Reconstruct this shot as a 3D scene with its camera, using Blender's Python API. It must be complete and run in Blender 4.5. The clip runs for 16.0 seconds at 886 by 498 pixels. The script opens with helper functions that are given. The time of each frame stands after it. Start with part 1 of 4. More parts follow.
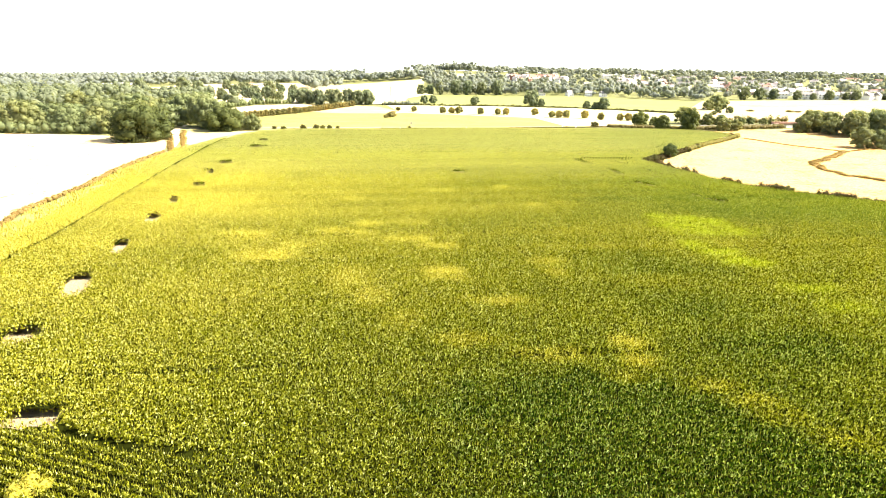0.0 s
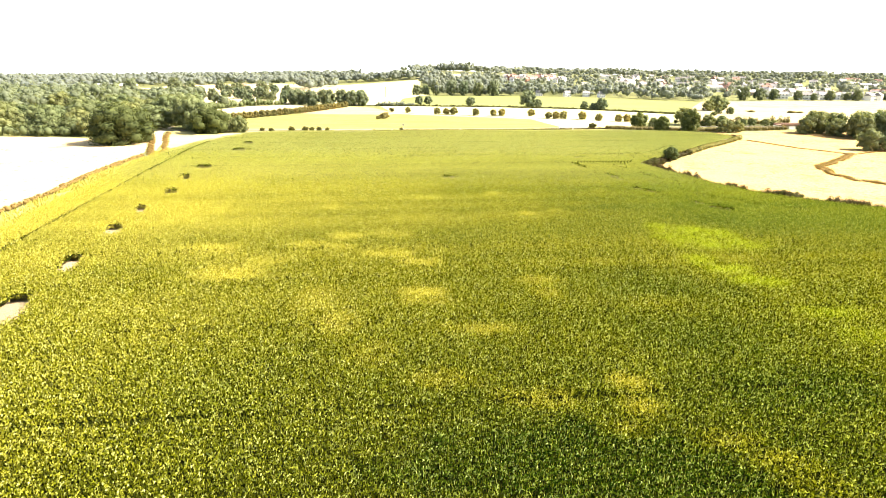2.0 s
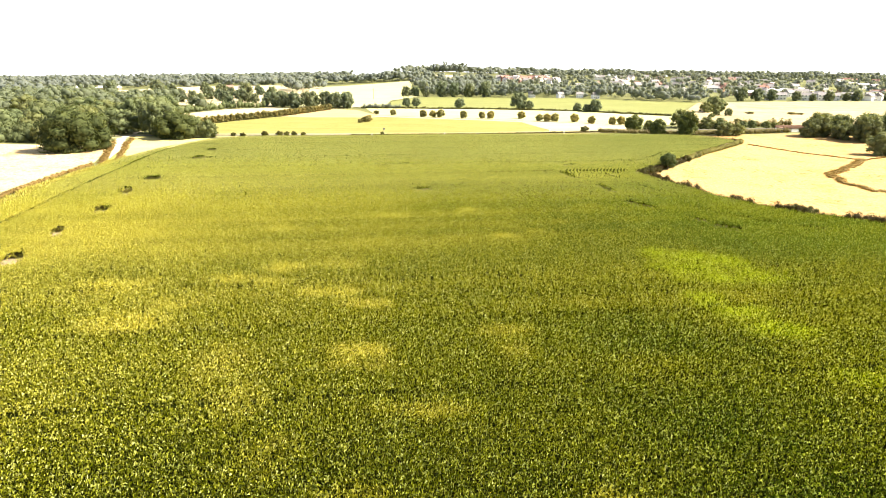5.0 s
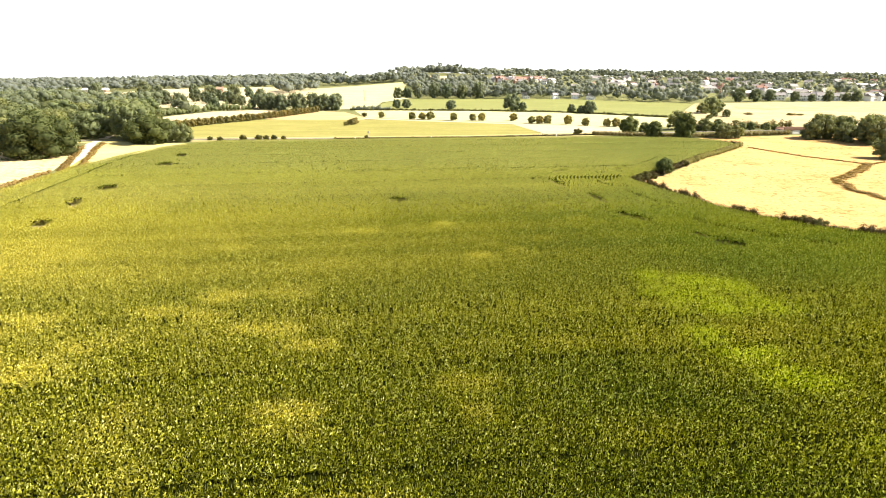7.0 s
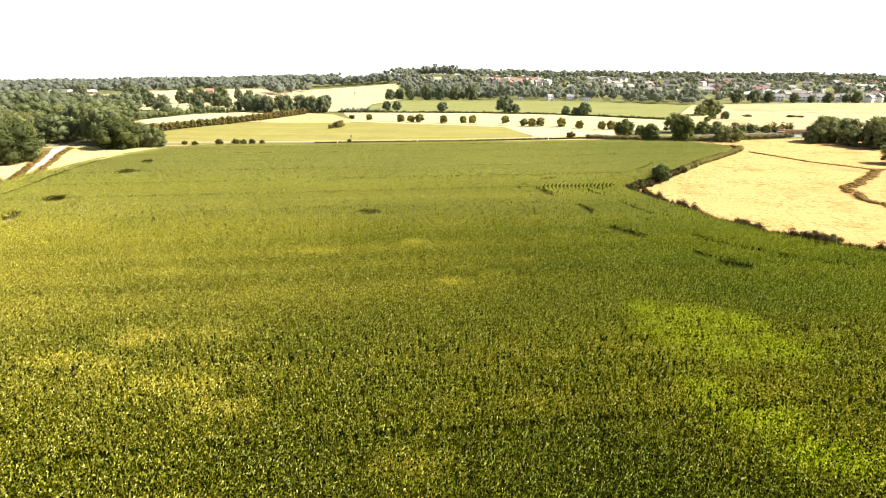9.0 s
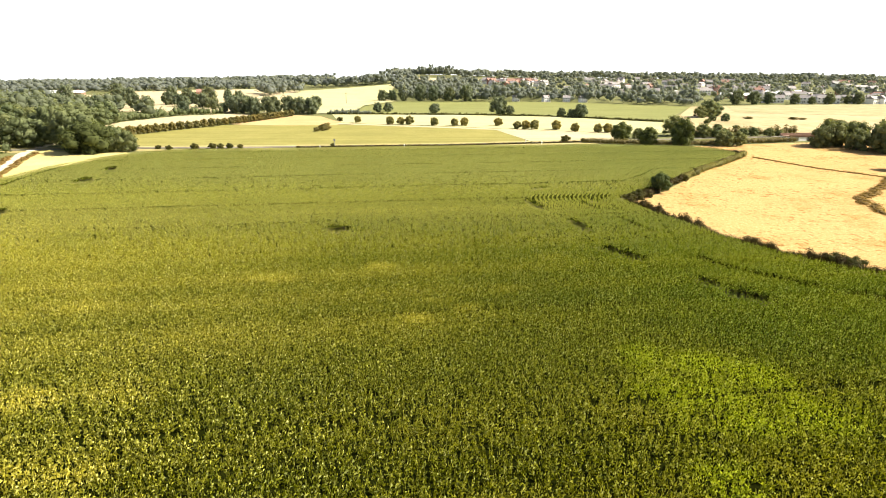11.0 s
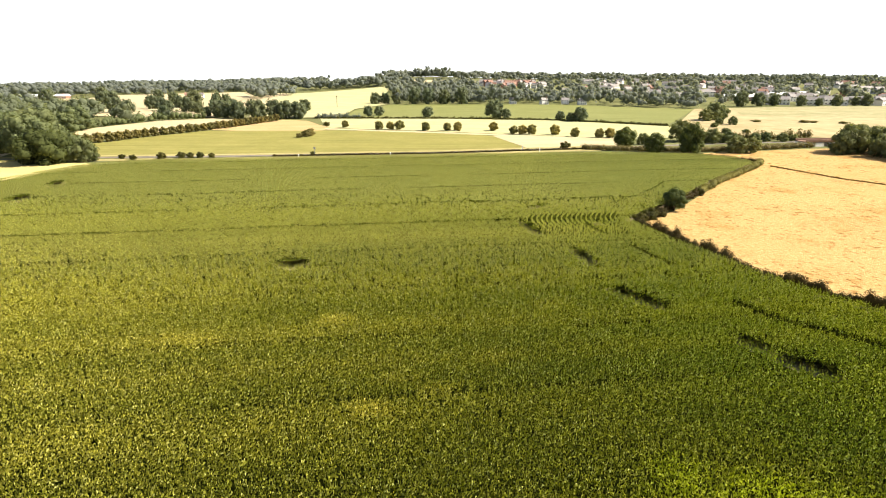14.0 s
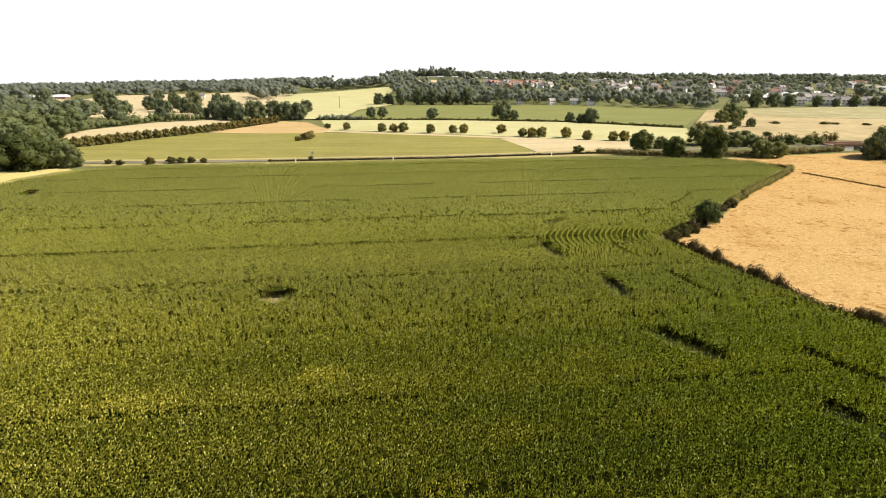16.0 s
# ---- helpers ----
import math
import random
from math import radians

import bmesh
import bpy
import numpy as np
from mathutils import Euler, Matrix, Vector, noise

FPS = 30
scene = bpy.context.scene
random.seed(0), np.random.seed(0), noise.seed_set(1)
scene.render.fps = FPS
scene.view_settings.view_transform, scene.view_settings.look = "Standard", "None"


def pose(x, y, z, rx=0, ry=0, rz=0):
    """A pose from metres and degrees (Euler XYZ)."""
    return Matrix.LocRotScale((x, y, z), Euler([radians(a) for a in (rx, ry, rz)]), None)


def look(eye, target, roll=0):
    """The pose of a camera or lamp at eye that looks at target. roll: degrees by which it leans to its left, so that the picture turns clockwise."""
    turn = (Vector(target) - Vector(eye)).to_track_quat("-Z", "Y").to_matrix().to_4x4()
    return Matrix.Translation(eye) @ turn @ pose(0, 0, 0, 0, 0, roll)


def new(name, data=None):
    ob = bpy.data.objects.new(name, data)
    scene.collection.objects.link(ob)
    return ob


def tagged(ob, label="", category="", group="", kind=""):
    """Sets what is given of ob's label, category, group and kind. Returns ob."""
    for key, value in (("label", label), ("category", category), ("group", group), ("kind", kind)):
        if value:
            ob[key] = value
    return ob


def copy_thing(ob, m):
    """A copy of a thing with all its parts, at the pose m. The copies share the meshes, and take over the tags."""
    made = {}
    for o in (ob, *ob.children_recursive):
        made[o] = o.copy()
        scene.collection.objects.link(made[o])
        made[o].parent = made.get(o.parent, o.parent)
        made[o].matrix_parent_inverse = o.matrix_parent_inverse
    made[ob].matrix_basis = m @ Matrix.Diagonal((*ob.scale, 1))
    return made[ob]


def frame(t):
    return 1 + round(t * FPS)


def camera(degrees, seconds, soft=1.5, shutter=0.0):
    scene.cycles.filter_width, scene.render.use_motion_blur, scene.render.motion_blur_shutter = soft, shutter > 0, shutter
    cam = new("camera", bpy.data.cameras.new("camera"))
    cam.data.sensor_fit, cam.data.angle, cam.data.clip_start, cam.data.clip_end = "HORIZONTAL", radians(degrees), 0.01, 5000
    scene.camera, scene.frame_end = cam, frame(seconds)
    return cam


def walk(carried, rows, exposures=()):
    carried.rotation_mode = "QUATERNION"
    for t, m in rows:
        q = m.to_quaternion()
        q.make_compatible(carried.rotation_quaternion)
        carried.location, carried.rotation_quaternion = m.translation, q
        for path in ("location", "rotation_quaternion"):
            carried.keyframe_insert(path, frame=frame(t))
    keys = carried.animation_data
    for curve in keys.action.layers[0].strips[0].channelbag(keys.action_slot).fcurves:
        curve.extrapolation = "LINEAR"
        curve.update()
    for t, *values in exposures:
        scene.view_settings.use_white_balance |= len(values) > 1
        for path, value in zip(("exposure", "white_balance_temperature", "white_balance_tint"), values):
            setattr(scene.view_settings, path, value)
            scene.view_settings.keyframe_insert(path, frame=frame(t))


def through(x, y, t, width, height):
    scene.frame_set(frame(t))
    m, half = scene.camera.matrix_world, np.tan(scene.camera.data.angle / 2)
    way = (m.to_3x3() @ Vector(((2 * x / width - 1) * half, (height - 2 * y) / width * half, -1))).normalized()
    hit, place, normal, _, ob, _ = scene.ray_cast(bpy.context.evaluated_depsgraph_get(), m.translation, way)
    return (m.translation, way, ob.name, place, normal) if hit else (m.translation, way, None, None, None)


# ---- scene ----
import itertools

# ---------------------------------------------------------------- camera
cam = camera(76.0, 16.0, soft=0.95)


def rig(x, y, z, yaw, pitch, roll):
    return pose(x, y, z, 90 + pitch, 0, yaw) @ pose(0, 0, 0, 0, 0, roll)


# seconds, x, y, z, yaw, pitch, roll
PATH = [
    (0.0, 0.01, 0.00, 30.01, 0.00, -18.05, 0.46),
    (0.5, 0.52, 2.02, 29.98, -0.03, -18.05, 0.47),
    (1.0, 1.12, 4.05, 29.89, -0.07, -18.05, 0.47),
    (1.5, 1.76, 6.21, 29.82, -0.10, -18.04, 0.45),
    (2.0, 2.49, 8.55, 29.77, -0.15, -18.01, 0.42),
    (2.5, 3.29, 11.08, 29.77, -0.25, -17.99, 0.40),
    (3.0, 4.16, 13.67, 29.69, -0.31, -17.97, 0.38),
    (3.5, 5.11, 16.35, 29.64, -0.38, -17.97, 0.35),
    (4.0, 6.04, 19.12, 29.57, -0.43, -17.95, 0.33),
    (6.5, 11.64, 32.95, 29.25, -0.68, -17.84, 0.15),
    (7.0, 12.74, 35.72, 29.16, -0.75, -17.80, 0.11),
    (7.5, 13.92, 38.58, 29.06, -0.84, -17.74, 0.09),
    (8.0, 15.13, 41.37, 28.99, -0.88, -17.73, 0.09),
    (8.5, 16.37, 44.35, 28.91, -0.94, -17.70, 0.08),
    (9.0, 17.42, 47.14, 28.90, -0.97, -17.68, 0.07),
    (11.5, 22.28, 61.89, 28.91, -1.23, -17.60, 0.10),
    (12.0, 23.07, 64.87, 28.88, -1.24, -17.56, 0.08),
    (12.5, 23.72, 67.86, 28.83, -1.25, -17.53, 0.05),
    (13.0, 24.23, 70.85, 28.79, -1.31, -17.50, 0.00),
    (13.5, 24.69, 73.85, 28.78, -1.34, -17.47, -0.02),
    (14.0, 25.00, 76.89, 28.78, -1.32, -17.45, -0.07),
    (14.5, 25.21, 79.98, 28.78, -1.24, -17.45, -0.11),
    (15.0, 25.19, 83.04, 28.74, -1.14, -17.44, -0.14),
    (15.5, 25.04, 86.21, 28.73, -1.02, -17.44, -0.14),
    (16.0, 24.78, 89.43, 28.68, -0.86, -17.45, -0.13),
]
EXPOSURES = [(0.0, 2.66), (2.0, 2.52), (4.0, 2.25), (6.5, 1.9), (9.0, 1.65), (12.0, 1.5), (14.5, 1.32), (15.3, 1.12), (16.0, 0.88)]
walk(cam, [(t, rig(*p)) for t, *p in PATH], EXPOSURES)

# ---------------------------------------------------------------- light
SUN_TO = Vector((0.76, -0.04, 0.68)).normalized()
world = bpy.data.worlds.new("world")
scene.world = world
world.use_nodes = True
wn, wl = world.node_tree.nodes, world.node_tree.links
sky = wn.new("ShaderNodeTexSky")
sky.sky_type = "NISHITA"
sky.sun_disc = False
sky.sun_elevation = math.asin(SUN_TO.z)
sky.sun_rotation = math.atan2(SUN_TO.x, SUN_TO.y)
sky.air_density, sky.dust_density, sky.ozone_density = 1.0, 3.0, 1.0
wl.new(sky.outputs[0], wn["Background"].inputs[0])
wn["Background"].inputs[1].default_value = 0.05

sun = new("sun", bpy.data.lights.new("sun", "SUN"))
sun.data.energy, sun.data.angle, sun.data.color = 5.0, radians(0.6), (1.0, 0.905, 0.755)
sun.matrix_world = look(SUN_TO * 100, (0, 0, 0))


# ---------------------------------------------------------------- materials
class Nodes:
    """Short hand for building one node material."""

    def __init__(self, name):
        self.m = bpy.data.materials.new(name)
        self.m.use_nodes = True
        self.t = self.m.node_tree
        self.bsdf = self.t.nodes["Principled BSDF"]

    def add(self, kind, **sets):
        n = self.t.nodes.new(kind)
        for k, v in sets.items():
            n.inputs[k].default_value = v
        return n

    def link(self, a, b):
        self.t.links.new(a, b)

    def coords(self):
        return self.add("ShaderNodeNewGeometry").outputs["Position"]

    def noise(self, where, scale, detail=3.0, rough=0.6):
        n = self.add("ShaderNodeTexNoise", Scale=scale, Detail=detail, Roughness=rough)
        self.link(where, n.inputs["Vector"])
        return n.outputs[0]

    def squeezed(self, where, sx, sy, sz, turn=0.0):
        mp = self.add("ShaderNodeMapping")
        mp.inputs["Scale"].default_value = (sx, sy, sz)
        mp.inputs["Rotation"].default_value = (0, 0, turn)
        self.link(where, mp.inputs["Vector"])
        return mp.outputs[0]

    def ramp(self, fac, *stops):
        r = self.t.nodes.new("ShaderNodeValToRGB")
        els = r.color_ramp.elements
        while len(els) < len(stops):
            els.new(0.5)
        for e, (p, c) in zip(els, stops):
            e.position, e.color = p, (*c, 1)
        self.link(fac, r.inputs[0])
        return r.outputs[0]

    def mix(self, fac, a, b, blend="MIX"):
        x = self.t.nodes.new("ShaderNodeMix")
        x.data_type, x.blend_type = "RGBA", blend
        for sock, v in ((x.inputs[0], fac), (x.inputs[6], a), (x.inputs[7], b)):
            if isinstance(v, (int, float)):
                sock.default_value = v
            elif isinstance(v, tuple):
                sock.default_value = (*v, 1)
            else:
                self.link(v, sock)
        return x.outputs[2]

    def bump(self, height, strength, distance):
        b = self.add("ShaderNodeBump", Strength=strength, Distance=distance)
        self.link(height, b.inputs["Height"])
        self.link(b.outputs[0], self.bsdf.inputs["Normal"])

    def finish(self, colour, rough=0.85, spec=0.3):
        if isinstance(colour, tuple):
            self.bsdf.inputs["Base Color"].default_value = (*colour, 1)
        else:
            self.link(colour, self.bsdf.inputs["Base Color"])
        self.bsdf.inputs["Roughness"].default_value = rough
        self.bsdf.inputs["Specular IOR Level"].default_value = spec
        return self.m

    def leafy(self, colour, glow=0.35, rough=0.6, spec=0.25, through=(1.25, 1.2, 0.6)):
        """Leaves that let part of the light through."""
        self.finish(colour, rough, spec)
        tr = self.add("ShaderNodeBsdfTranslucent")
        self.link(self.mix(1.0, colour, through, "MULTIPLY"), tr.inputs[0])
        mx = self.add("ShaderNodeMixShader")
        mx.inputs[0].default_value = glow
        self.link(self.bsdf.outputs[0], mx.inputs[1])
        self.link(tr.outputs[0], mx.inputs[2])
        self.link(mx.outputs[0], self.t.nodes["Material Output"].inputs[0])
        return self.m


def field_material(name, dark, mid, light, streak=0.0, turn=0.0, patch=0.03, fine=1.6, rough=0.95, lines=0.0):
    """Open ground: broad patches, fine grain, and drill or swath lines along one direction."""
    n = Nodes(name)
    p = n.coords()
    broad = n.noise(p, patch, 5.0, 0.62)
    grain = n.noise(p, fine, 4.0, 0.7)
    col = n.mix(0.5, n.ramp(broad, (0.3, dark), (0.5, mid), (0.7, light)), n.ramp(grain, (0.3, dark), (0.52, mid), (0.72, light)))
    if streak:
        s = n.noise(n.squeezed(p, 0.012, streak, 1, turn), 1.0, 4.0, 0.6)
        col = n.mix(0.45, col, n.ramp(s, (0.3, dark), (0.5, mid), (0.7, light)))
    n.bump(grain, 0.6, 0.25)
    return n.finish(col, rough, 0.1)


def straw_material(name="golden_stubble", pale=(1.0, 1.0, 1.0)):
    """Cut stubble: broad tone, faint swaths, fine straw, and scattered flecks of dead weed."""
    n = Nodes(name)
    p = n.coords()
    broad = n.ramp(n.noise(p, 0.03, 4.0), (0.3, (0.385, 0.25, 0.09)), (0.7, (0.50, 0.345, 0.14)))
    swath = n.ramp(n.noise(n.squeezed(p, 0.03, 0.5, 1, 0.3), 1.0, 4.0, 0.6), (0.3, (0.38, 0.25, 0.09)), (0.7, (0.53, 0.38, 0.165)))
    clump = n.noise(p, 1.7, 5.0, 0.72)
    straw = n.ramp(clump, (0.32, (0.26, 0.165, 0.055)), (0.46, (0.41, 0.275, 0.10)), (0.56, (0.51, 0.365, 0.155)), (0.68, (0.68, 0.53, 0.28)))
    weeds = n.ramp(n.noise(p, 0.09, 5.0, 0.7), (0.50, (1.0, 1.0, 1.0)), (0.68, (0.80, 0.72, 0.58)))
    fleck = n.mix(n.ramp(n.noise(p, 0.05, 3.0), (0.36, (0.0, 0.0, 0.0)), (0.60, (1.0, 1.0, 1.0))), (1.0, 1.0, 1.0),
                  n.ramp(n.noise(n.squeezed(p, 1.0, 0.8, 1), 0.7, 4.0, 0.65), (0.54, (1.0, 1.0, 1.0)), (0.63, (0.50, 0.37, 0.22))))
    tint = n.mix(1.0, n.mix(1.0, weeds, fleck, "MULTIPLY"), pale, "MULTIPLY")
    n.bump(clump, 0.9, 0.35)
    return n.finish(n.mix(1.0, n.mix(0.55, n.mix(0.4, broad, swath), straw), tint, "MULTIPLY"), 0.95, 0.05)


def leaf_material(name, dark, light, glow=0.38, random_mix=0.6, rough=0.7, spec=0.1):
    n = Nodes(name)
    p = n.coords()
    isl = n.add("ShaderNodeNewGeometry").outputs["Random Per Island"]
    obj = n.add("ShaderNodeObjectInfo").outputs["Random"]
    a = n.ramp(isl, (0.0, dark), (1.0, light))
    b = n.ramp(n.noise(p, 0.09, 4.0, 0.65), (0.32, dark), (0.68, light))
    c = n.mix(0.5, a, b)
    tint = n.ramp(obj, (0.0, (0.8, 0.9, 0.95)), (0.5, (1.0, 1.0, 1.0)), (1.0, (1.2, 1.08, 0.85)))
    return n.leafy(n.mix(random_mix, c, n.mix(1.0, c, tint, "MULTIPLY")), glow, rough, spec)


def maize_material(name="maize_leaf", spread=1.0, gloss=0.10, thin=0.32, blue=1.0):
    """Maize leaves: tone by leaf, dry or deep green by place; spread sets how far single leaves differ, blue greys them
    like haze.
    """
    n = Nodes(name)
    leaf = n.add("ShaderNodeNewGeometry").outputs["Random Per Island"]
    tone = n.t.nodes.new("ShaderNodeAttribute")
    tone.attribute_name = "dry_lit_tone"
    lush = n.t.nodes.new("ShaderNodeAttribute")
    lush.attribute_name = "lush_lit_tone"

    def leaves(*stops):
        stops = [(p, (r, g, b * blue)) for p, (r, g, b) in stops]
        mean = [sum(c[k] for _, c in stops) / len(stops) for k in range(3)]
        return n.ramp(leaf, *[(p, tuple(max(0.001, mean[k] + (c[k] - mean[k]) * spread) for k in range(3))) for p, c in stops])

    # Near-black and pale stops also stand in for gap shade and glints.
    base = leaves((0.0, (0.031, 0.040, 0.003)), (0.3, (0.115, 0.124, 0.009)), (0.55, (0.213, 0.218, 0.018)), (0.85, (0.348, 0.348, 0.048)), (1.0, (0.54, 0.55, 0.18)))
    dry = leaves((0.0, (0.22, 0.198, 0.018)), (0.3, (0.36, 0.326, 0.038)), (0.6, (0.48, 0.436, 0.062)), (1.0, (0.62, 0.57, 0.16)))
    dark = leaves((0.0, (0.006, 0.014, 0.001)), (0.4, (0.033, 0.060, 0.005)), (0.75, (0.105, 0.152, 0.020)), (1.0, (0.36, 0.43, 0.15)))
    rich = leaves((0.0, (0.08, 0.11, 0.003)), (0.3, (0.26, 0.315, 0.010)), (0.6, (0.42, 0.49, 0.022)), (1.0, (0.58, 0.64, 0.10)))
    flip = n.t.nodes.new("ShaderNodeMath")
    flip.operation = "MULTIPLY"
    n.link(tone.outputs["Fac"], flip.inputs[0])
    flip.inputs[1].default_value = -1.0
    col = n.mix(tone.outputs["Fac"], base, dry)
    col = n.mix(flip.outputs[0], col, dark)
    col = n.mix(lush.outputs["Fac"], col, rich)
    return n.leafy(col, thin, 0.5, gloss, (1.18, 1.17, 0.40))


M_MAIZE = maize_material(spread=1.2, gloss=0.02)
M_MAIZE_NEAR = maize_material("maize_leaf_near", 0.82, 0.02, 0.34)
# Less contrast and more blue with distance: haze painted into the leaf colour.
M_MAIZE_MID = maize_material("maize_leaf_mid_hazed", 0.3, 0.02, 0.22, 1.5)
M_MAIZE_FAR = maize_material("maize_leaf_far_hazed", 0.16, 0.02, 0.06, 1.9)
# Dark sheet colours: the shade deep in the crop is painted in.
M_UNDER = leaf_material("maize_gap_shade", (0.005, 0.007, 0.001), (0.013, 0.015, 0.002), 0.02, rough=1.0, spec=0.0)
M_LOWER = leaf_material("maize_lower_shade", (0.032, 0.036, 0.004), (0.062, 0.066, 0.008), 0.05, rough=1.0, spec=0.0)
M_SOIL = field_material("dry_soil", (0.17, 0.125, 0.075), (0.25, 0.195, 0.12), (0.34, 0.27, 0.18), fine=3.0)
M_GROUND = field_material("rough_grassland", (0.085, 0.095, 0.035), (0.13, 0.135, 0.05), (0.19, 0.18, 0.075), patch=0.012, fine=0.3)
M_STUBBLE = straw_material(pale=(0.96, 0.92, 0.94))
# Whitened copy of the stubble: the glare of overexposure is put into its colour.
M_OVEREXPOSED = straw_material("overexposed_straw", (1.25, 1.4, 1.9))
M_LAWN = field_material("dry_grass_bank", (0.36, 0.30, 0.11), (0.47, 0.40, 0.16), (0.56, 0.49, 0.24), fine=1.2, patch=0.06)
M_PALE = field_material("bleached_stubble", (0.32, 0.26, 0.15), (0.42, 0.35, 0.21), (0.51, 0.44, 0.29), streak=0.4, turn=0.3, patch=0.05, fine=0.5)
M_TAN = field_material("tan_stubble", (0.29, 0.20, 0.09), (0.39, 0.28, 0.13), (0.47, 0.36, 0.19), streak=0.5, turn=0.1, patch=0.05, fine=0.5)
M_MEADOW = field_material("pale_meadow", (0.29, 0.28, 0.13), (0.39, 0.37, 0.19), (0.48, 0.45, 0.25), streak=0.3, turn=0.1, patch=0.05, fine=0.35)
M_CROP = field_material("young_crop", (0.135, 0.13, 0.034), (0.205, 0.19, 0.052), (0.29, 0.255, 0.085), streak=0.35, turn=-0.12, patch=0.06, fine=0.4)
M_GREEN = field_material("green_crop", (0.115, 0.128, 0.038), (0.165, 0.175, 0.056), (0.225, 0.222, 0.085), streak=0.3, turn=0.1, patch=0.04, fine=0.3)
M_ROUGH = field_material("rough_pasture", (0.20, 0.17, 0.08), (0.35, 0.28, 0.15), (0.46, 0.38, 0.23), patch=0.022, fine=0.14)
M_MOTTLED = field_material("mottled_pasture", (0.19, 0.185, 0.085), (0.285, 0.26, 0.135), (0.38, 0.34, 0.20), patch=0.05, fine=0.2)
M_VERGE = field_material("dry_verge", (0.19, 0.165, 0.06), (0.31, 0.265, 0.11), (0.44, 0.375, 0.18), fine=0.7, patch=0.08)
M_MARGIN = field_material("grass_margin", (0.17, 0.165, 0.035), (0.27, 0.255, 0.065), (0.37, 0.335, 0.12), patch=0.12, fine=1.1)
M_ROAD = field_material("worn_asphalt", (0.14, 0.125, 0.10), (0.19, 0.17, 0.14), (0.25, 0.225, 0.18), fine=4.0, rough=0.8)
M_TRACK = field_material("chalky_track", (0.44, 0.37, 0.26), (0.56, 0.48, 0.35), (0.66, 0.59, 0.46), fine=2.0)
M_OAK = leaf_material("oak_leaf", (0.028, 0.040, 0.015), (0.085, 0.105, 0.038))
M_LEAF = leaf_material("mixed_leaf", (0.086, 0.104, 0.046), (0.185, 0.205, 0.092), 0.42)
# Paler, greyer leaf colours that paint in the haze over far trees.
M_HAZY = leaf_material("hazed_wood_leaf", (0.140, 0.160, 0.098), (0.205, 0.222, 0.138), 0.55)
M_PARK = leaf_material("hazed_parkland_leaf", (0.088, 0.110, 0.068), (0.180, 0.204, 0.124), 0.5)
M_FAR = leaf_material("hazed_distant_leaf", (0.165, 0.188, 0.172), (0.220, 0.242, 0.218), 0.58, 0.15)
M_WILLOW = leaf_material("willow_leaf", (0.165, 0.156, 0.062), (0.300, 0.274, 0.118), 0.58)
M_OLIVE = leaf_material("olive_hedge_leaf", (0.075, 0.070, 0.024), (0.21, 0.18, 0.065))
M_FIELDHEDGE = leaf_material("field_hedge_leaf", (0.125, 0.118, 0.042), (0.285, 0.255, 0.095), 0.5)
M_FIELDTREE = leaf_material("field_tree_leaf", (0.042, 0.058, 0.020), (0.120, 0.142, 0.046))
M_HEDGE = leaf_material("hedge_leaf", (0.036, 0.038, 0.012), (0.115, 0.11, 0.032))
M_BROWNHEDGE = leaf_material("brown_hedge_leaf", (0.022, 0.019, 0.007), (0.078, 0.060, 0.020))
M_BANK = leaf_material("bank_growth", (0.13, 0.105, 0.042), (0.235, 0.19, 0.080))
M_DRYHEDGE = leaf_material("dry_hedge_leaf", (0.13, 0.088, 0.03), (0.27, 0.19, 0.068))
M_TUFT = leaf_material("tuft_grass", (0.25, 0.245, 0.045), (0.36, 0.335, 0.09), 0.35)
M_WEED = leaf_material("yellow_weed_leaf", (0.24, 0.24, 0.02), (0.5, 0.47, 0.09))


def bark_material():
    n = Nodes("bark")
    p = n.coords()
    g = n.noise(n.squeezed(p, 6, 6, 1), 1.0, 4.0)
    n.bump(g, 0.7, 0.05)
    return n.finish(n.ramp(g, (0.3, (0.05, 0.037, 0.025)), (0.7, (0.17, 0.13, 0.09))), 0.9, 0.1)


M_BARK = bark_material()


def wall_material(name, a, b, rough=0.85):
    n = Nodes(name)
    p = n.coords()
    obj = n.add("ShaderNodeObjectInfo").outputs["Random"]
    c = n.mix(0.5, n.ramp(n.noise(p, 0.9, 4.0), (0.3, a), (0.7, b)), n.ramp(obj, (0.0, a), (1.0, b)))
    return n.finish(c, rough, 0.2)


M_WHITE = wall_material("white_render", (0.70, 0.68, 0.63), (0.82, 0.81, 0.78))
M_BRICK = wall_material("red_brick", (0.27, 0.12, 0.075), (0.42, 0.22, 0.15))
M_TILE = wall_material("clay_roof_tile", (0.17, 0.09, 0.065), (0.29, 0.175, 0.135))
M_SLATE = wall_material("grey_roof", (0.14, 0.13, 0.125), (0.30, 0.28, 0.27), 0.6)
M_PALEROOF = wall_material("pale_metal_roof", (0.62, 0.62, 0.62), (0.78, 0.78, 0.77), 0.45)
M_PAINT = wall_material("white_paint", (0.74, 0.74, 0.72), (0.83, 0.83, 0.82), 0.5)
M_STONE = wall_material("brown_brick", (0.16, 0.095, 0.065), (0.27, 0.17, 0.12))
M_STEEL = wall_material("dull_steel", (0.20, 0.20, 0.19), (0.32, 0.32, 0.31), 0.5)
M_GLASS = Nodes("window_glass").finish((0.03, 0.035, 0.04), 0.08, 0.6)


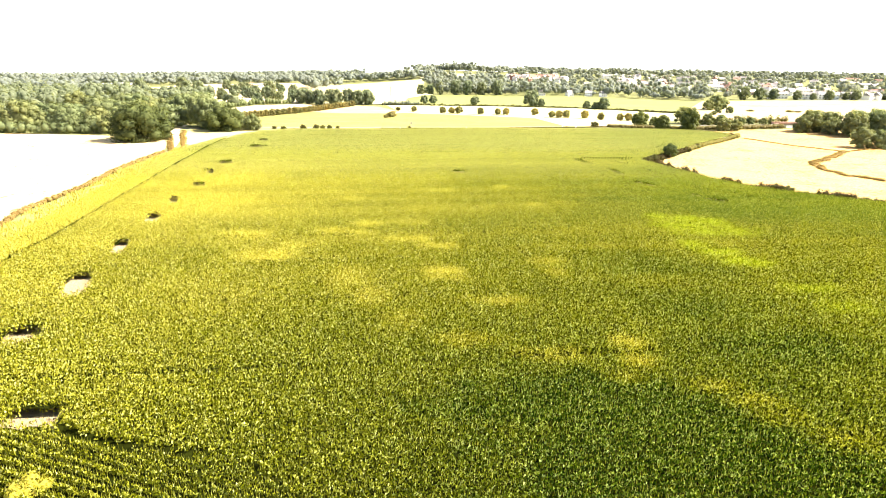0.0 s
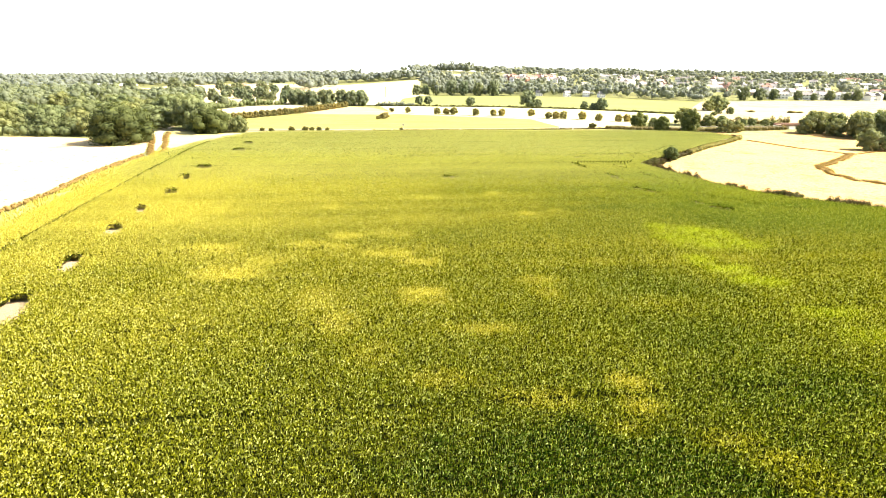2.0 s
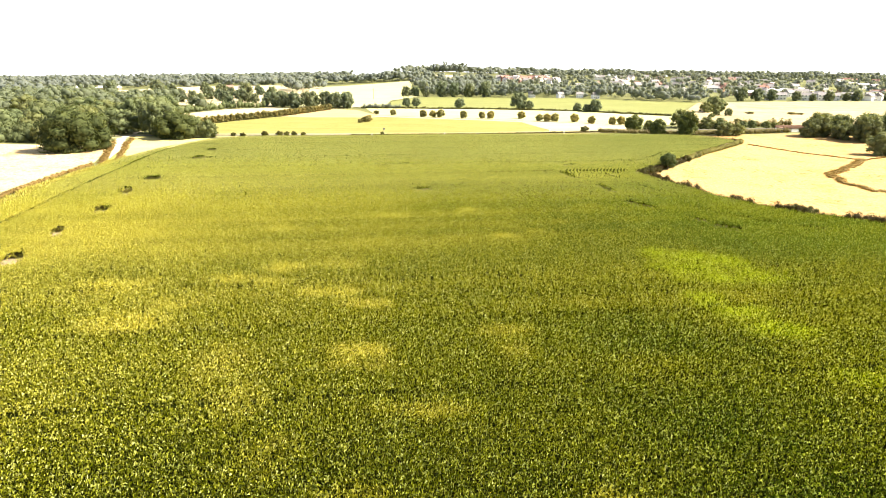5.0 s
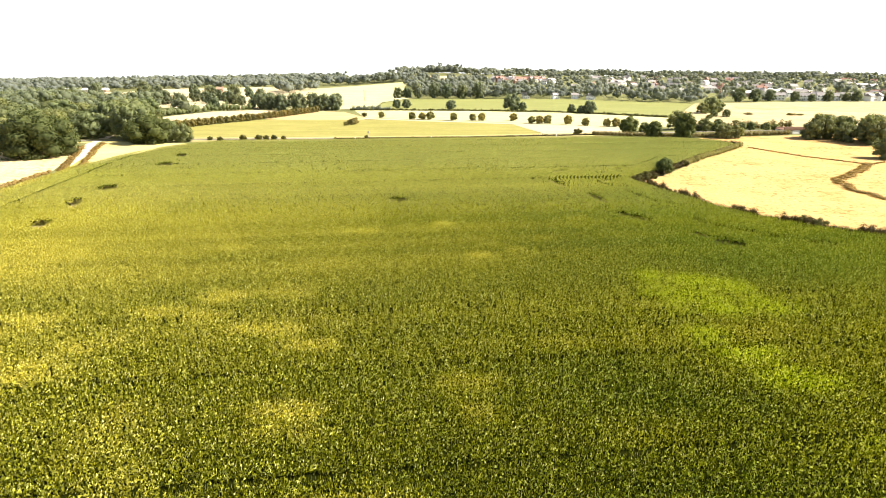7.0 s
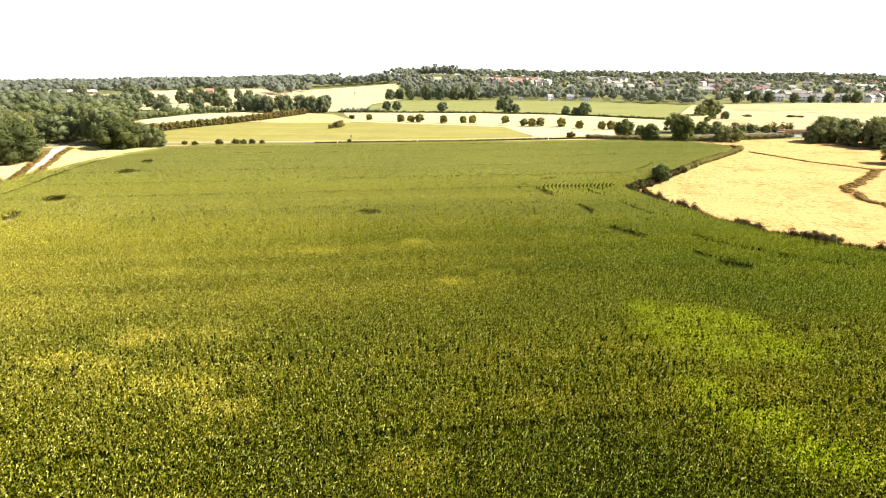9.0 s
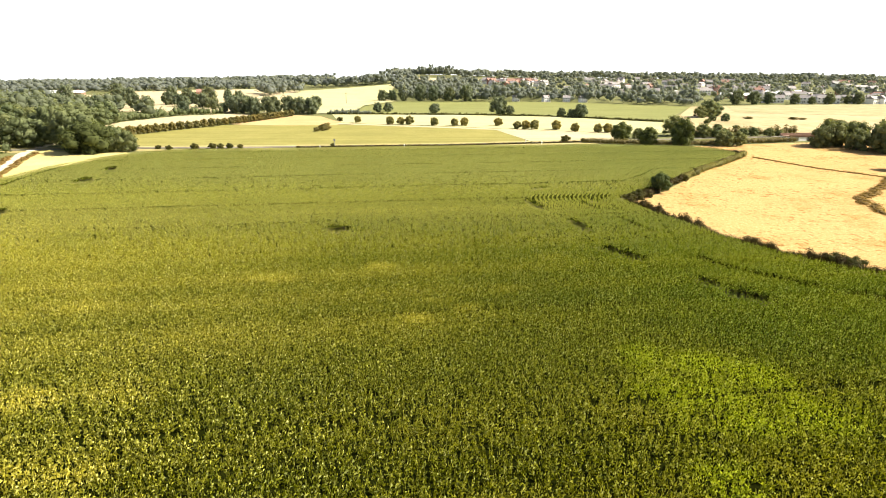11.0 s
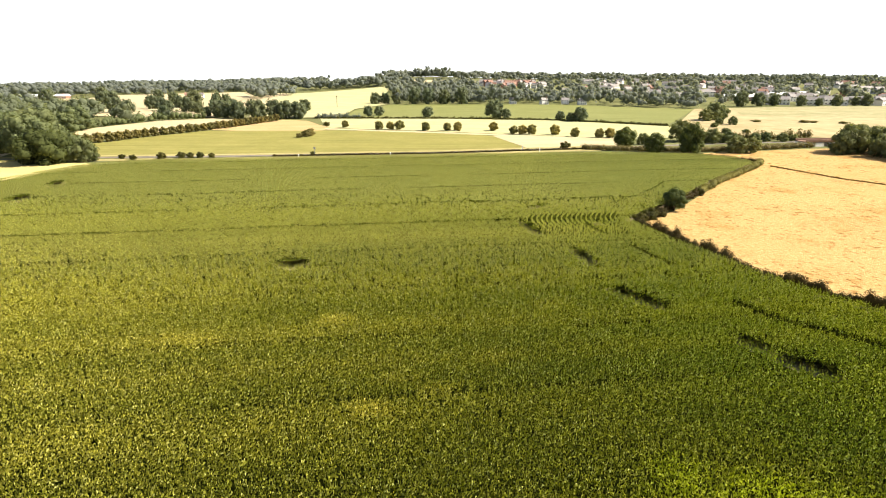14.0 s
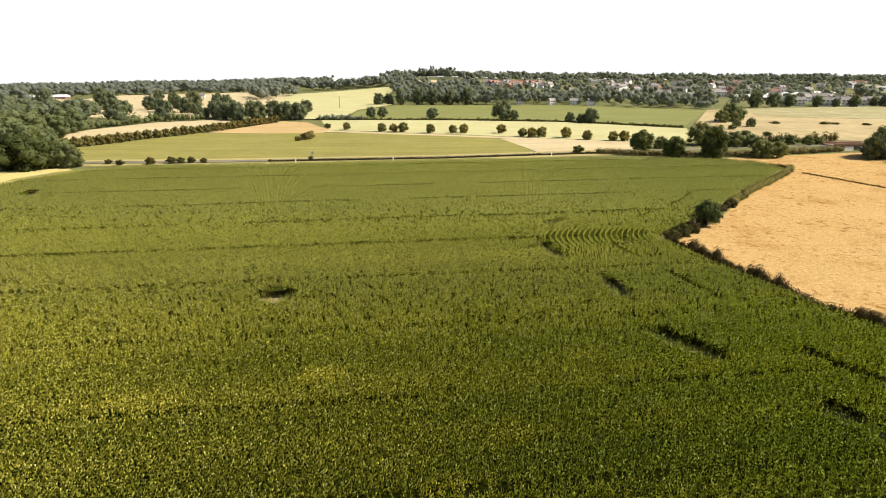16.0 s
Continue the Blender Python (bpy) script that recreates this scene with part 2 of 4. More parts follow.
# ---------------------------------------------------------------- mesh tools
def mesh_object(name, verts, faces, material, parent=None, label="", smooth=False, normals=None):
    """One mesh from numpy arrays; faces is one (n, k) array or a list of such arrays, normals one for each vertex."""
    me = bpy.data.meshes.new(name)
    groups = faces if isinstance(faces, list) else [faces]
    groups = [np.asarray(g, np.int32) for g in groups if len(g)]
    loops = np.concatenate([g.ravel() for g in groups])
    sizes = np.concatenate([np.full(len(g), g.shape[1], np.int32) for g in groups])
    me.vertices.add(len(verts))
    me.vertices.foreach_set("co", np.asarray(verts, np.float32).ravel())
    me.loops.add(len(loops))
    me.loops.foreach_set("vertex_index", loops)
    me.polygons.add(len(sizes))
    me.polygons.foreach_set("loop_start", np.concatenate([[0], np.cumsum(sizes)[:-1]]).astype(np.int32))
    me.polygons.foreach_set("use_smooth", np.full(len(sizes), smooth))
    me.update(calc_edges=True)
    if normals is not None:
        me.normals_split_custom_set_from_vertices(normals.tolist())
    else:
        me.validate()
    me.materials.append(material)
    ob = new(name, me)
    if parent:
        ob.parent = parent
    if label:
        tagged(ob, label)
    return ob


def part(name, bm, material, parent, label="", smooth=False):
    me = bpy.data.meshes.new(name)
    bm.to_mesh(me)
    bm.free()
    me.materials.append(material)
    for f in me.polygons:
        f.use_smooth = smooth
    ob = new(name, me)
    if parent:
        ob.parent = parent
    if label:
        tagged(ob, label)
    return ob


def box(bm, x0, x1, y0, y1, z0, z1, bevel=0.0):
    made = bmesh.ops.create_cube(bm, size=1.0, matrix=Matrix.Translation(((x0 + x1) / 2, (y0 + y1) / 2, (z0 + z1) / 2)) @ Matrix.Diagonal((x1 - x0, y1 - y0, z1 - z0, 1)))
    if bevel:
        edges = list({e for v in made["verts"] for e in v.link_edges})
        bmesh.ops.bevel(bm, geom=edges, offset=bevel, segments=1, affect="EDGES")
    return bm


def inside(px, py, poly):
    """Which of the points lie in the polygon."""
    px, py = np.asarray(px), np.asarray(py)
    hit = np.zeros(px.shape, bool)
    for (x0, y0), (x1, y1) in zip(poly, poly[1:] + poly[:1]):
        if y0 == y1:
            continue
        hit ^= ((y0 > py) != (y1 > py)) & (px < (x1 - x0) * (py - y0) / (y1 - y0) + x0)
    return hit


def to_line(px, py, line):
    """Distance of the points from a polyline."""
    best = np.full(np.shape(px), 1e9)
    for (x0, y0), (x1, y1) in zip(line, line[1:]):
        dx, dy = x1 - x0, y1 - y0
        s = np.clip(((px - x0) * dx + (py - y0) * dy) / (dx * dx + dy * dy), 0, 1)
        best = np.minimum(best, np.hypot(px - x0 - s * dx, py - y0 - s * dy))
    return best


def along(line, step):
    """Points every step metres along a polyline, with the direction there."""
    out = []
    for (x0, y0), (x1, y1) in zip(line, line[1:]):
        d = math.hypot(x1 - x0, y1 - y0)
        n = max(1, round(d / step))
        out += [(x0 + (x1 - x0) * k / n, y0 + (y1 - y0) * k / n, (x1 - x0) / d, (y1 - y0) / d) for k in range(n)]
    return out


def swell(x, y, scale, seed=0):
    """A smooth value from -1 to 1 that varies over the plan."""
    a = np.sin(x / scale + 1.7 * seed) + np.sin(y / scale * 1.13 + 2.9 * seed + 0.6 * np.sin(x / scale * 0.7))
    b = np.sin((x * 0.6 + y * 0.8) / scale * 1.9 + seed) + np.sin((x * 0.8 - y * 0.6) / scale * 2.3 + 4.1 * seed)
    return (a + 0.6 * b) / 3.2


def smooth(a, b, x):
    s = np.clip((np.asarray(x, float) - a) / (b - a), 0, 1)
    return s * s * (3 - 2 * s)


# ---------------------------------------------------------------- leaves
BALL = bmesh.new()
bmesh.ops.create_icosphere(BALL, subdivisions=2, radius=1.0)
BALL_V = np.array([v.co[:] for v in BALL.verts])
BALL_F = np.array([[v.index for v in f.verts] for f in BALL.faces])
BALL.free()
BALL = bmesh.new()
bmesh.ops.create_icosphere(BALL, subdivisions=1, radius=1.0)
SMALL_V = np.array([v.co[:] for v in BALL.verts])
SMALL_F = np.array([[v.index for v in f.verts] for f in BALL.faces])
BALL.free()


def leaf_cloud(rng, centres, radii, count, size, core=0.64, small=False, reach=1.12, jitter=0.36):
    """Leaf clumps over a set of lumps: verts, quads, triangles and soft normals. count is for all lumps together."""
    centres, radii = np.asarray(centres, float), np.asarray(radii, float)
    share = radii[:, 0] * radii[:, 2] + radii[:, 0] * radii[:, 1]
    which = rng.choice(len(centres), count, p=share / share.sum())
    way = rng.normal(size=(count, 3))
    way[:, 2] += 0.25
    way /= np.linalg.norm(way, axis=1)[:, None]
    at = centres[which] + way * radii[which] * rng.uniform(0.74, reach, (count, 1))
    at[:, 2] = np.maximum(at[:, 2], 0.05 + size * 0.3)
    nor = way + rng.normal(scale=jitter, size=(count, 3))
    nor /= np.linalg.norm(nor, axis=1)[:, None]
    u = np.cross(nor, rng.normal(size=(count, 3)))
    u /= np.linalg.norm(u, axis=1)[:, None]
    v = np.cross(nor, u)
    s = size * rng.uniform(0.55, 1.3, (count, 1))
    u, v = u * s * 0.5, v * s * rng.uniform(0.35, 0.6, (count, 1))
    corner = rng.uniform(0.5, 1.25, (count, 4, 1))
    quad = np.stack([at - u - v, at + u - v, at + u + v, at - u + v], 1)
    quad = at[:, None] + (quad - at[:, None]) * corner
    verts = [quad.reshape(-1, 3)]
    soft = way / radii[which] * radii[which].mean(1)[:, None] + 0.5 * nor
    normals = [np.repeat(soft, 4, axis=0)]
    quads = np.arange(4 * count).reshape(-1, 4)
    tris, base = [], 4 * count
    bv, bf = (SMALL_V, SMALL_F) if small else (BALL_V, BALL_F)
    for c, r in zip(centres, radii):
        lump = bv * rng.uniform(0.82, 1.08, (len(bv), 1)) * r * core + c
        lump[:, 2] = np.maximum(lump[:, 2], 0.02)
        verts.append(lump)
        normals.append(lump - c)
        tris.append(bf + base)
        base += len(bv)
    normals = np.concatenate(normals)
    return np.concatenate(verts), quads, np.concatenate(tris), normals / np.maximum(1e-6, np.linalg.norm(normals, axis=1))[:, None]


def crown_lumps(rng, height, spread, foot, n):
    """Lumps that make up an uneven crown from foot to height, widest below its middle."""
    mid, half = foot + (height - foot) * 0.46, (height - foot) * 0.5
    c, r = [(0, 0, mid)], [(spread * 0.34, spread * 0.34, half * 0.82)]
    for k in range(n):
        a = k * 2.39996 + rng.uniform(-0.4, 0.4)
        e = 1 - 1.85 * (k + 0.5) / n + rng.uniform(-0.1, 0.1)
        d = math.sqrt(max(0.04, 1 - abs(e) ** 2.4)) * rng.uniform(0.58, 0.78)
        size = rng.uniform(0.24, 0.4)
        c.append((math.cos(a) * d * spread * 0.5, math.sin(a) * d * spread * 0.5, mid + e * half * 0.74))
        r.append((spread * size * 0.5, spread * size * 0.5, min(half * size * 0.95, spread * size * 0.5)))
    return c, r


def limb(bm, a, b, r0, r1, sides=7):
    a, b = Vector(a), Vector(b)
    m = Matrix.Translation((a + b) / 2) @ (b - a).to_track_quat("Z", "Y").to_matrix().to_4x4()
    bmesh.ops.create_cone(bm, cap_ends=True, segments=sides, radius1=r0, radius2=r1, depth=(b - a).length, matrix=m)


def tree(name, height, spread, foot, leaves, size, seed, material, label, category="tree", lumps=12, limbs=5, core=0.74):
    """A tree at the origin: tapered trunk with limbs, and a crown of many leaf clumps."""
    rng = np.random.default_rng(seed)
    root = new(name)
    tagged(root, label, category)
    bm = bmesh.new()
    thick = max(0.08, height * 0.028)
    limb(bm, (0, 0, -0.15), (0, 0, height * 0.3), thick * 1.25, thick * 0.85, 9)
    limb(bm, (0, 0, height * 0.3), (0.02 * height, 0, height * 0.72), thick * 0.85, thick * 0.3, 8)
    for k in range(limbs):
        a = k * 2.4 + seed
        z = height * rng.uniform(0.2, 0.42)
        limb(bm, (0, 0, z), (math.cos(a) * spread * 0.33, math.sin(a) * spread * 0.33, z + height * rng.uniform(0.18, 0.34)), thick * 0.5, thick * 0.14, 6)
    part("trunk", bm, M_BARK, root, smooth=True)
    c, r = crown_lumps(rng, height, spread, foot, lumps)
    v, q, t, nor = leaf_cloud(rng, c, r, leaves, size, core, small=True, reach=1.1, jitter=0.32)
    mesh_object("crown", v, [q, t], material, root, smooth=True, normals=nor)
    return root


def place(proto, x, y, z=0.0, scale=1.0, tall=1.0, turn=None, label="", group=""):
    m = pose(x, y, z, 0, 0, (x * 37.7 + y * 91.3) % 360 if turn is None else turn) @ Matrix.Diagonal((scale, scale, scale * tall, 1))
    ob = copy_thing(proto, m)
    return tagged(ob, label, group=group)


def retire(proto):
    """Remove a prototype once its copies stand."""
    for o in (*proto.children_recursive, proto):
        bpy.data.objects.remove(o)


def hedge(name, line, wide, high, leaves, size, material, label, seed, category="hedge", uneven=0.35, gap=0.5):
    """A hedge or a strip of tall growth along a polyline: lumps of leaf clumps."""
    rng = np.random.default_rng(seed)
    c, r = [], []
    for x, y, dx, dy in along(line, wide * gap):
        h = high * rng.uniform(1 - uneven, 1 + uneven)
        off = rng.uniform(-0.32, 0.32) * wide
        c.append((x - dy * off, y + dx * off, h * 0.42))
        r.append((wide * 0.5, wide * 0.5, h * 0.6))
    v, q, t, nor = leaf_cloud(rng, c, r, int(leaves * 1.3), size, core=0.66, small=True, reach=1.02)
    root = new(name)
    tagged(root, label, category)
    mesh_object("foliage", v, [q, t], material, root, smooth=True, normals=nor)
    return root


# ---------------------------------------------------------------- the land
def haze_backdrop():
    """The bright hazy sky low over the horizon, far behind everything."""
    n = Nodes("hazy_sky")
    glow = n.add("ShaderNodeEmission")
    glow.inputs[0].default_value, glow.inputs[1].default_value = (0.94, 0.965, 1.0, 1), 0.62
    n.link(glow.outputs[0], n.t.nodes["Material Output"].inputs[0])
    turns = np.linspace(0, 2 * np.pi, 97)[:-1]
    levels = [(-400, 4700), (0, 4750), (400, 4700), (800, 4600), (1200, 4450)]
    verts = np.array([(r * math.sin(a), r * math.cos(a), z) for z, r in levels for a in turns])
    k = len(turns)
    quads = [(i * k + j, i * k + (j + 1) % k, (i + 1) * k + (j + 1) % k, (i + 1) * k + j) for i in range(len(levels) - 1) for j in range(k)]
    return tagged(mesh_object("backdrop", verts, np.array(quads), n.m, smooth=True), "bright white hazy sky above the horizon", "sky", kind="structure")


haze_backdrop()


def rise(x, y):
    """Height of the land: level near by, a low ridge far ahead that falls away to one side."""
    x, y = np.asarray(x, float), np.asarray(y, float)
    r = np.hypot(x, y)
    bearing = np.arctan2(x, np.maximum(y, 1.0))
    top = np.interp(bearing, [-0.75, -0.5, -0.3, -0.15, -0.02, 0.15, 0.35, 0.6, 0.9], [-6, -5, -1, 6, 17, 12, 9, 7, 3])
    return top * smooth(620, 1350, r) - np.maximum(0, r - 1500) * 0.022


def ground():
    rings = np.concatenate([np.linspace(0, 600, 13), np.geomspace(640, 4900, 26)])
    turns = np.linspace(0, 2 * np.pi, 121)[:-1]
    rr, aa = np.meshgrid(rings[1:], turns, indexing="ij")
    x, y = (rr * np.sin(aa)).ravel(), (rr * np.cos(aa)).ravel()
    verts = np.concatenate([[[0, 0, -0.06]], np.stack([x, y, rise(x, y) - 0.06], 1)])
    n, k = len(rings) - 1, len(turns)
    i, j = np.meshgrid(np.arange(n - 1), np.arange(k), indexing="ij")
    a, b = 1 + i * k + j, 1 + i * k + (j + 1) % k
    quads = np.stack([a, b, b + k, a + k], -1).reshape(-1, 4)
    fan = np.stack([np.zeros(k, int), 1 + np.arange(k), 1 + (np.arange(k) + 1) % k], 1)[:, ::-1]
    ob = mesh_object("ground", verts, [quads, fan], M_GROUND, smooth=True)
    return tagged(ob, "dry grassland reaching to a hazy horizon", "ground", kind="structure")


ground()


def field(name, poly, z, material, label, step=6.0, wave=0.05):
    """A sheet of farmland on a polygon of the plan, cut into cells with a slightly uneven surface."""
    bm = bmesh.new()
    bm.faces.new([bm.verts.new((x, y, z)) for x, y in poly])
    xs, ys = [p[0] for p in poly], [p[1] for p in poly]
    span = max(max(xs) - min(xs), max(ys) - min(ys))
    step = max(step, span / 30)
    for axis, lo, hi in ((0, min(xs), max(xs)), (1, min(ys), max(ys))):
        at = lo + step
        while at < hi:
            co, no = [0, 0, 0], [0, 0, 0]
            co[axis], no[axis] = at, 1
            bmesh.ops.bisect_plane(bm, geom=bm.verts[:] + bm.edges[:] + bm.faces[:], plane_co=co, plane_no=no)
            at += step
    for v in bm.verts:
        v.co.z += rise(v.co.x, v.co.y) + wave * 0.5 * (1 + float(swell(v.co.x, v.co.y, 17.0)))
    bmesh.ops.recalc_face_normals(bm, faces=bm.faces)
    ob = part(name, bm, material, None)
    return tagged(ob, label, "field", kind="structure")


def strip(name, line, wide, z, material, label, category):
    """A road, track or verge along a polyline."""
    pts = along(line, 4.0) + [(*line[-1], line[-1][0] - line[-2][0], line[-1][1] - line[-2][1])]
    verts, faces = [], []
    for k, (x, y, dx, dy) in enumerate(pts):
        d = math.hypot(dx, dy)
        w = wide / 2 * (1 + 0.08 * math.sin(k * 1.9))
        verts += [(x + dy / d * w, y - dx / d * w, z), (x, y, z + 0.03), (x - dy / d * w, y + dx / d * w, z)]
        if k:
            b = 3 * k
            faces += [(b - 3, b - 2, b + 1, b), (b - 2, b - 1, b + 2, b + 1)]
    ob = mesh_object(name, np.array(verts), np.array(faces)[:, ::-1], material, smooth=True)
    return tagged(ob, label, category, kind="structure")


MAIZE_EDGE = [(-34, -16), (-36, 24), (-54, 50), (-68, 70), (-73.5, 92), (-78.5, 116), (-82.5, 139), (-87, 165), (-90, 201), (-89, 225), (-85, 240), (-79.5, 252), (-69, 259), (-38, 263), (13, 268), (50, 271.5), (87, 272.5), (106, 270.5),
              (117, 266.5), (130.2, 255), (99.8, 223), (77, 195.8), (67, 186.8), (63, 182), (66, 168.5), (68.5, 160.5), (71.5, 151.3), (76, 142.3), (81.5, 135.5), (91, 128.3), (110.5, 116.5), (50, 24), (46, -16)]

def maize_soil():
    """The soil of the maize field, a little higher than the land round it, falling off at the edge."""
    ob = field("field_soil", MAIZE_EDGE, 0.0, M_SOIL, "bare dry soil between the maize rows", step=3.0, wave=0.02)
    ring = MAIZE_EDGE + MAIZE_EDGE[:1]
    for v in ob.data.vertices:
        v.co.z += 0.06 * float(smooth(0.5, 5.0, to_line(v.co.x, v.co.y, ring)))


maize_soil()
field("field_margin_east", [(66, 188), (61, 181), (64, 168), (66.5, 160), (69, 150.5), (72.5, 142), (78, 133.5), (88.5, 125.5), (108, 114), (146, 99), (155, 103), (114, 119.5), (94, 132), (83, 141), (75.5, 152), (70.5, 169), (65.5, 183)], -0.02, M_VERGE, "narrow dry grass margin under the hedge")
WEST_MARGIN = [(-64, 10), (-73, 50), (-81, 92), (-87, 116), (-89, 139), (-94, 165), (-96, 201), (-112, 247), (-122, 275), (-84, 262), (-76, 254), (-83, 243), (-89, 225),
                       (-86, 201), (-82, 165), (-77, 139), (-73, 116), (-68, 92), (-60, 50), (-50, 10)]
field("field_margin", WEST_MARGIN, 0.02, M_MARGIN, "sun-bleached grass margin along the maize")


def margin_grass():
    """Tall dry grass over the field margin."""
    g = np.random.default_rng(61)
    x, y = g.uniform(-97, -60, 60000), g.uniform(40, 214, 60000)
    keep = inside(x, y, WEST_MARGIN) & ~inside(x, y, MAIZE_EDGE) & (swell(x, y, 2.5, 8) + g.normal(scale=0.5, size=len(x)) > -0.2)
    x, y = x[keep], y[keep]
    n = len(x)
    a, high, wide = g.uniform(0, np.pi, n), g.uniform(0.35, 0.95, n), g.uniform(0.10, 0.22, n)
    side = np.stack([np.cos(a) * wide, np.sin(a) * wide, 0 * a], 1)
    foot = np.stack([x, y, np.full(n, 0.02)], 1)
    tip = foot + np.stack([g.normal(scale=0.15, size=n), g.normal(scale=0.15, size=n), high], 1)
    ob = mesh_object("margin_grass", np.stack([foot - side, foot + side, tip], 1).reshape(-1, 3), np.arange(3 * n).reshape(-1, 3), M_TUFT)
    tagged(ob, "tall yellow-green grass on the field margin", "grass", kind="stuff")


margin_grass()
field("grass_bank", [(-92, 203), (-96, 212), (-106, 234), (-120, 268), (-90, 268), (-79, 256), (-84, 242), (-90, 225)], 0.03, M_LAWN, "bleached grass bank between track and maize")
field("stubble_field_west", [(-330, 0), (-66, 0), (-74, 50), (-83, 99), (-89, 116), (-91, 139), (-96, 165), (-99, 201), (-113, 236), (-150, 246), (-200, 250), (-330, 250)], -0.03, M_OVEREXPOSED,
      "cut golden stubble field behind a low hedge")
field("stubble_field_east", [(131, 257), (101, 223), (78, 195), (65, 183), (70, 169), (75, 152), (82.5, 141), (93.5, 132), (113, 119.5), (154, 103.5), (330, 60), (330, 290), (240, 302), (173, 293), (150, 288), (124, 282)], -0.03,
      M_STUBBLE, "cut golden stubble field with faint swaths")
field("crop_field", [(-91, 282), (-44, 284), (28, 291), (59, 297), (62, 301), (54, 342), (33, 361), (-27, 371), (-70, 368), (-90, 372), (-119, 318), (-104, 284)], 0.0, M_CROP, "yellow-green level crop field beyond the road")
field("stubble_mound", [(-88, 375), (-70, 369), (-30, 368), (-27, 385), (-36, 400), (-48, 428), (-66, 438), (-84, 414)], 0.0, M_TAN, "bleached stubble field on a low mound")
field("willow_meadow", [(-28, 384), (33, 362), (82, 341), (116, 329), (150, 334), (156, 384), (101, 425), (36, 441), (-44, 445), (-34, 402)], 0.0, M_MEADOW, "pale dry meadow behind the willows")
field("bare_field", [(54, 343), (80, 340), (115, 328), (100, 303), (63, 299)], 0.01, M_PALE, "bare beige field beside the road")
field("green_field", [(-30, 447), (36, 444), (101, 429), (155, 390), (232, 528), (137, 592), (41, 602), (-9, 600), (-32, 532)], 0.02, M_GREEN, "green crop field on a gentle slope")
field("parkland", [(-90, 440), (-60, 448), (-32, 448), (-33, 532), (-11, 600), (-24, 640), (-31, 952), (-150, 820), (-120, 600)], 0.5, M_MEADOW, "pale dry parkland with scattered trees")
field("narrow_field", [(-158, 366), (-135, 344), (-122, 330), (-88, 392), (-96, 440), (-111, 450), (-139, 433), (-152, 392)], 0.0, M_PALE, "narrow bleached stubble field between trees")
field("upper_pasture", [(236, 466), (262, 452), (300, 436), (470, 400), (600, 520), (470, 560), (393, 562), (296, 546), (262, 530)], 0.12, M_MOTTLED, "mottled green and straw-coloured strip of far pasture")
field("rough_pasture", [(150, 336), (172, 340), (214, 326), (300, 330), (470, 520), (393, 562), (296, 546), (232, 528), (160, 390)], 0.01, M_ROUGH, "rough brown and green pasture")
field("hill_stubble", [(-40, 985), (95, 985), (110, 1130), (-30, 1130)], 0.8, M_PALE, "bleached stubble on the far hillside", step=20)
field("wood_clearing", [(-232, 300), (-190, 318), (-200, 335), (-240, 318)], 0.02, M_PALE, "small bleached clearing in the wood")
field("far_clearing", [(-560, 800), (-380, 700), (-300, 660), (-300, 690), (-420, 770), (-540, 830)], 0.8, M_PALE, "bleached clearing between far woods", step=20)
field("far_pasture", [(-330, 560), (-235, 478), (-150, 453), (-113, 457), (-118, 560), (-130, 700), (-150, 820), (-240, 900), (-380, 860)], 0.5, M_PALE, "far bleached pasture on the slope", step=20)

ROAD = [(-140, 272), (-91, 278), (-44, 280), (28, 287), (59, 293), (93, 299), (141, 309), (181, 315), (260, 330)]
strip("road", ROAD, 3.2, 0.05, M_ROAD, "narrow worn country road between verges", "road")
strip("meadow_path", [(-30, 379), (4, 366), (33, 356), (62, 344), (82, 336), (100, 329)], 6.0, 0.07, M_PALE, "bleached strip of trodden grass below the willows", "grass")
strip("road_verge_north", [(x, y + 4.2) for x, y in ROAD[:6]], 4.0, 0.04, M_VERGE, "dry straw-coloured road verge", "verge")
strip("road_verge", [(x, y - 5.6) for x, y in ROAD[:6]], 4.6, 0.02, M_VERGE, "dry straw-coloured road verge", "verge")
strip("farm_track", [(-89, 194), (-94, 203.6), (-107.6, 230.7), (-117, 250), (-123, 262.5), (-126, 273), (-130.7, 290.7), (-137, 310)], 3.6, 0.02, M_TRACK, "pale chalky farm track", "track")


# ---------------------------------------------------------------- maize
ROW_TURN = math.radians(6.0)
ROW_U, ROW_V = np.array([math.cos(ROW_TURN), math.sin(ROW_TURN)]), np.array([-math.sin(ROW_TURN), math.cos(ROW_TURN)])
TRAMLINES = [50.9, 68.5, 83.5, 97, 117.5, 130, 144, 160.6, 177, 193, 209, 226, 243, 258]
HEADLAND = [(-60, 60), (-66, 80), (-67, 91), (-71, 116), (-78, 160), (-84, 203), (-87, 245)]
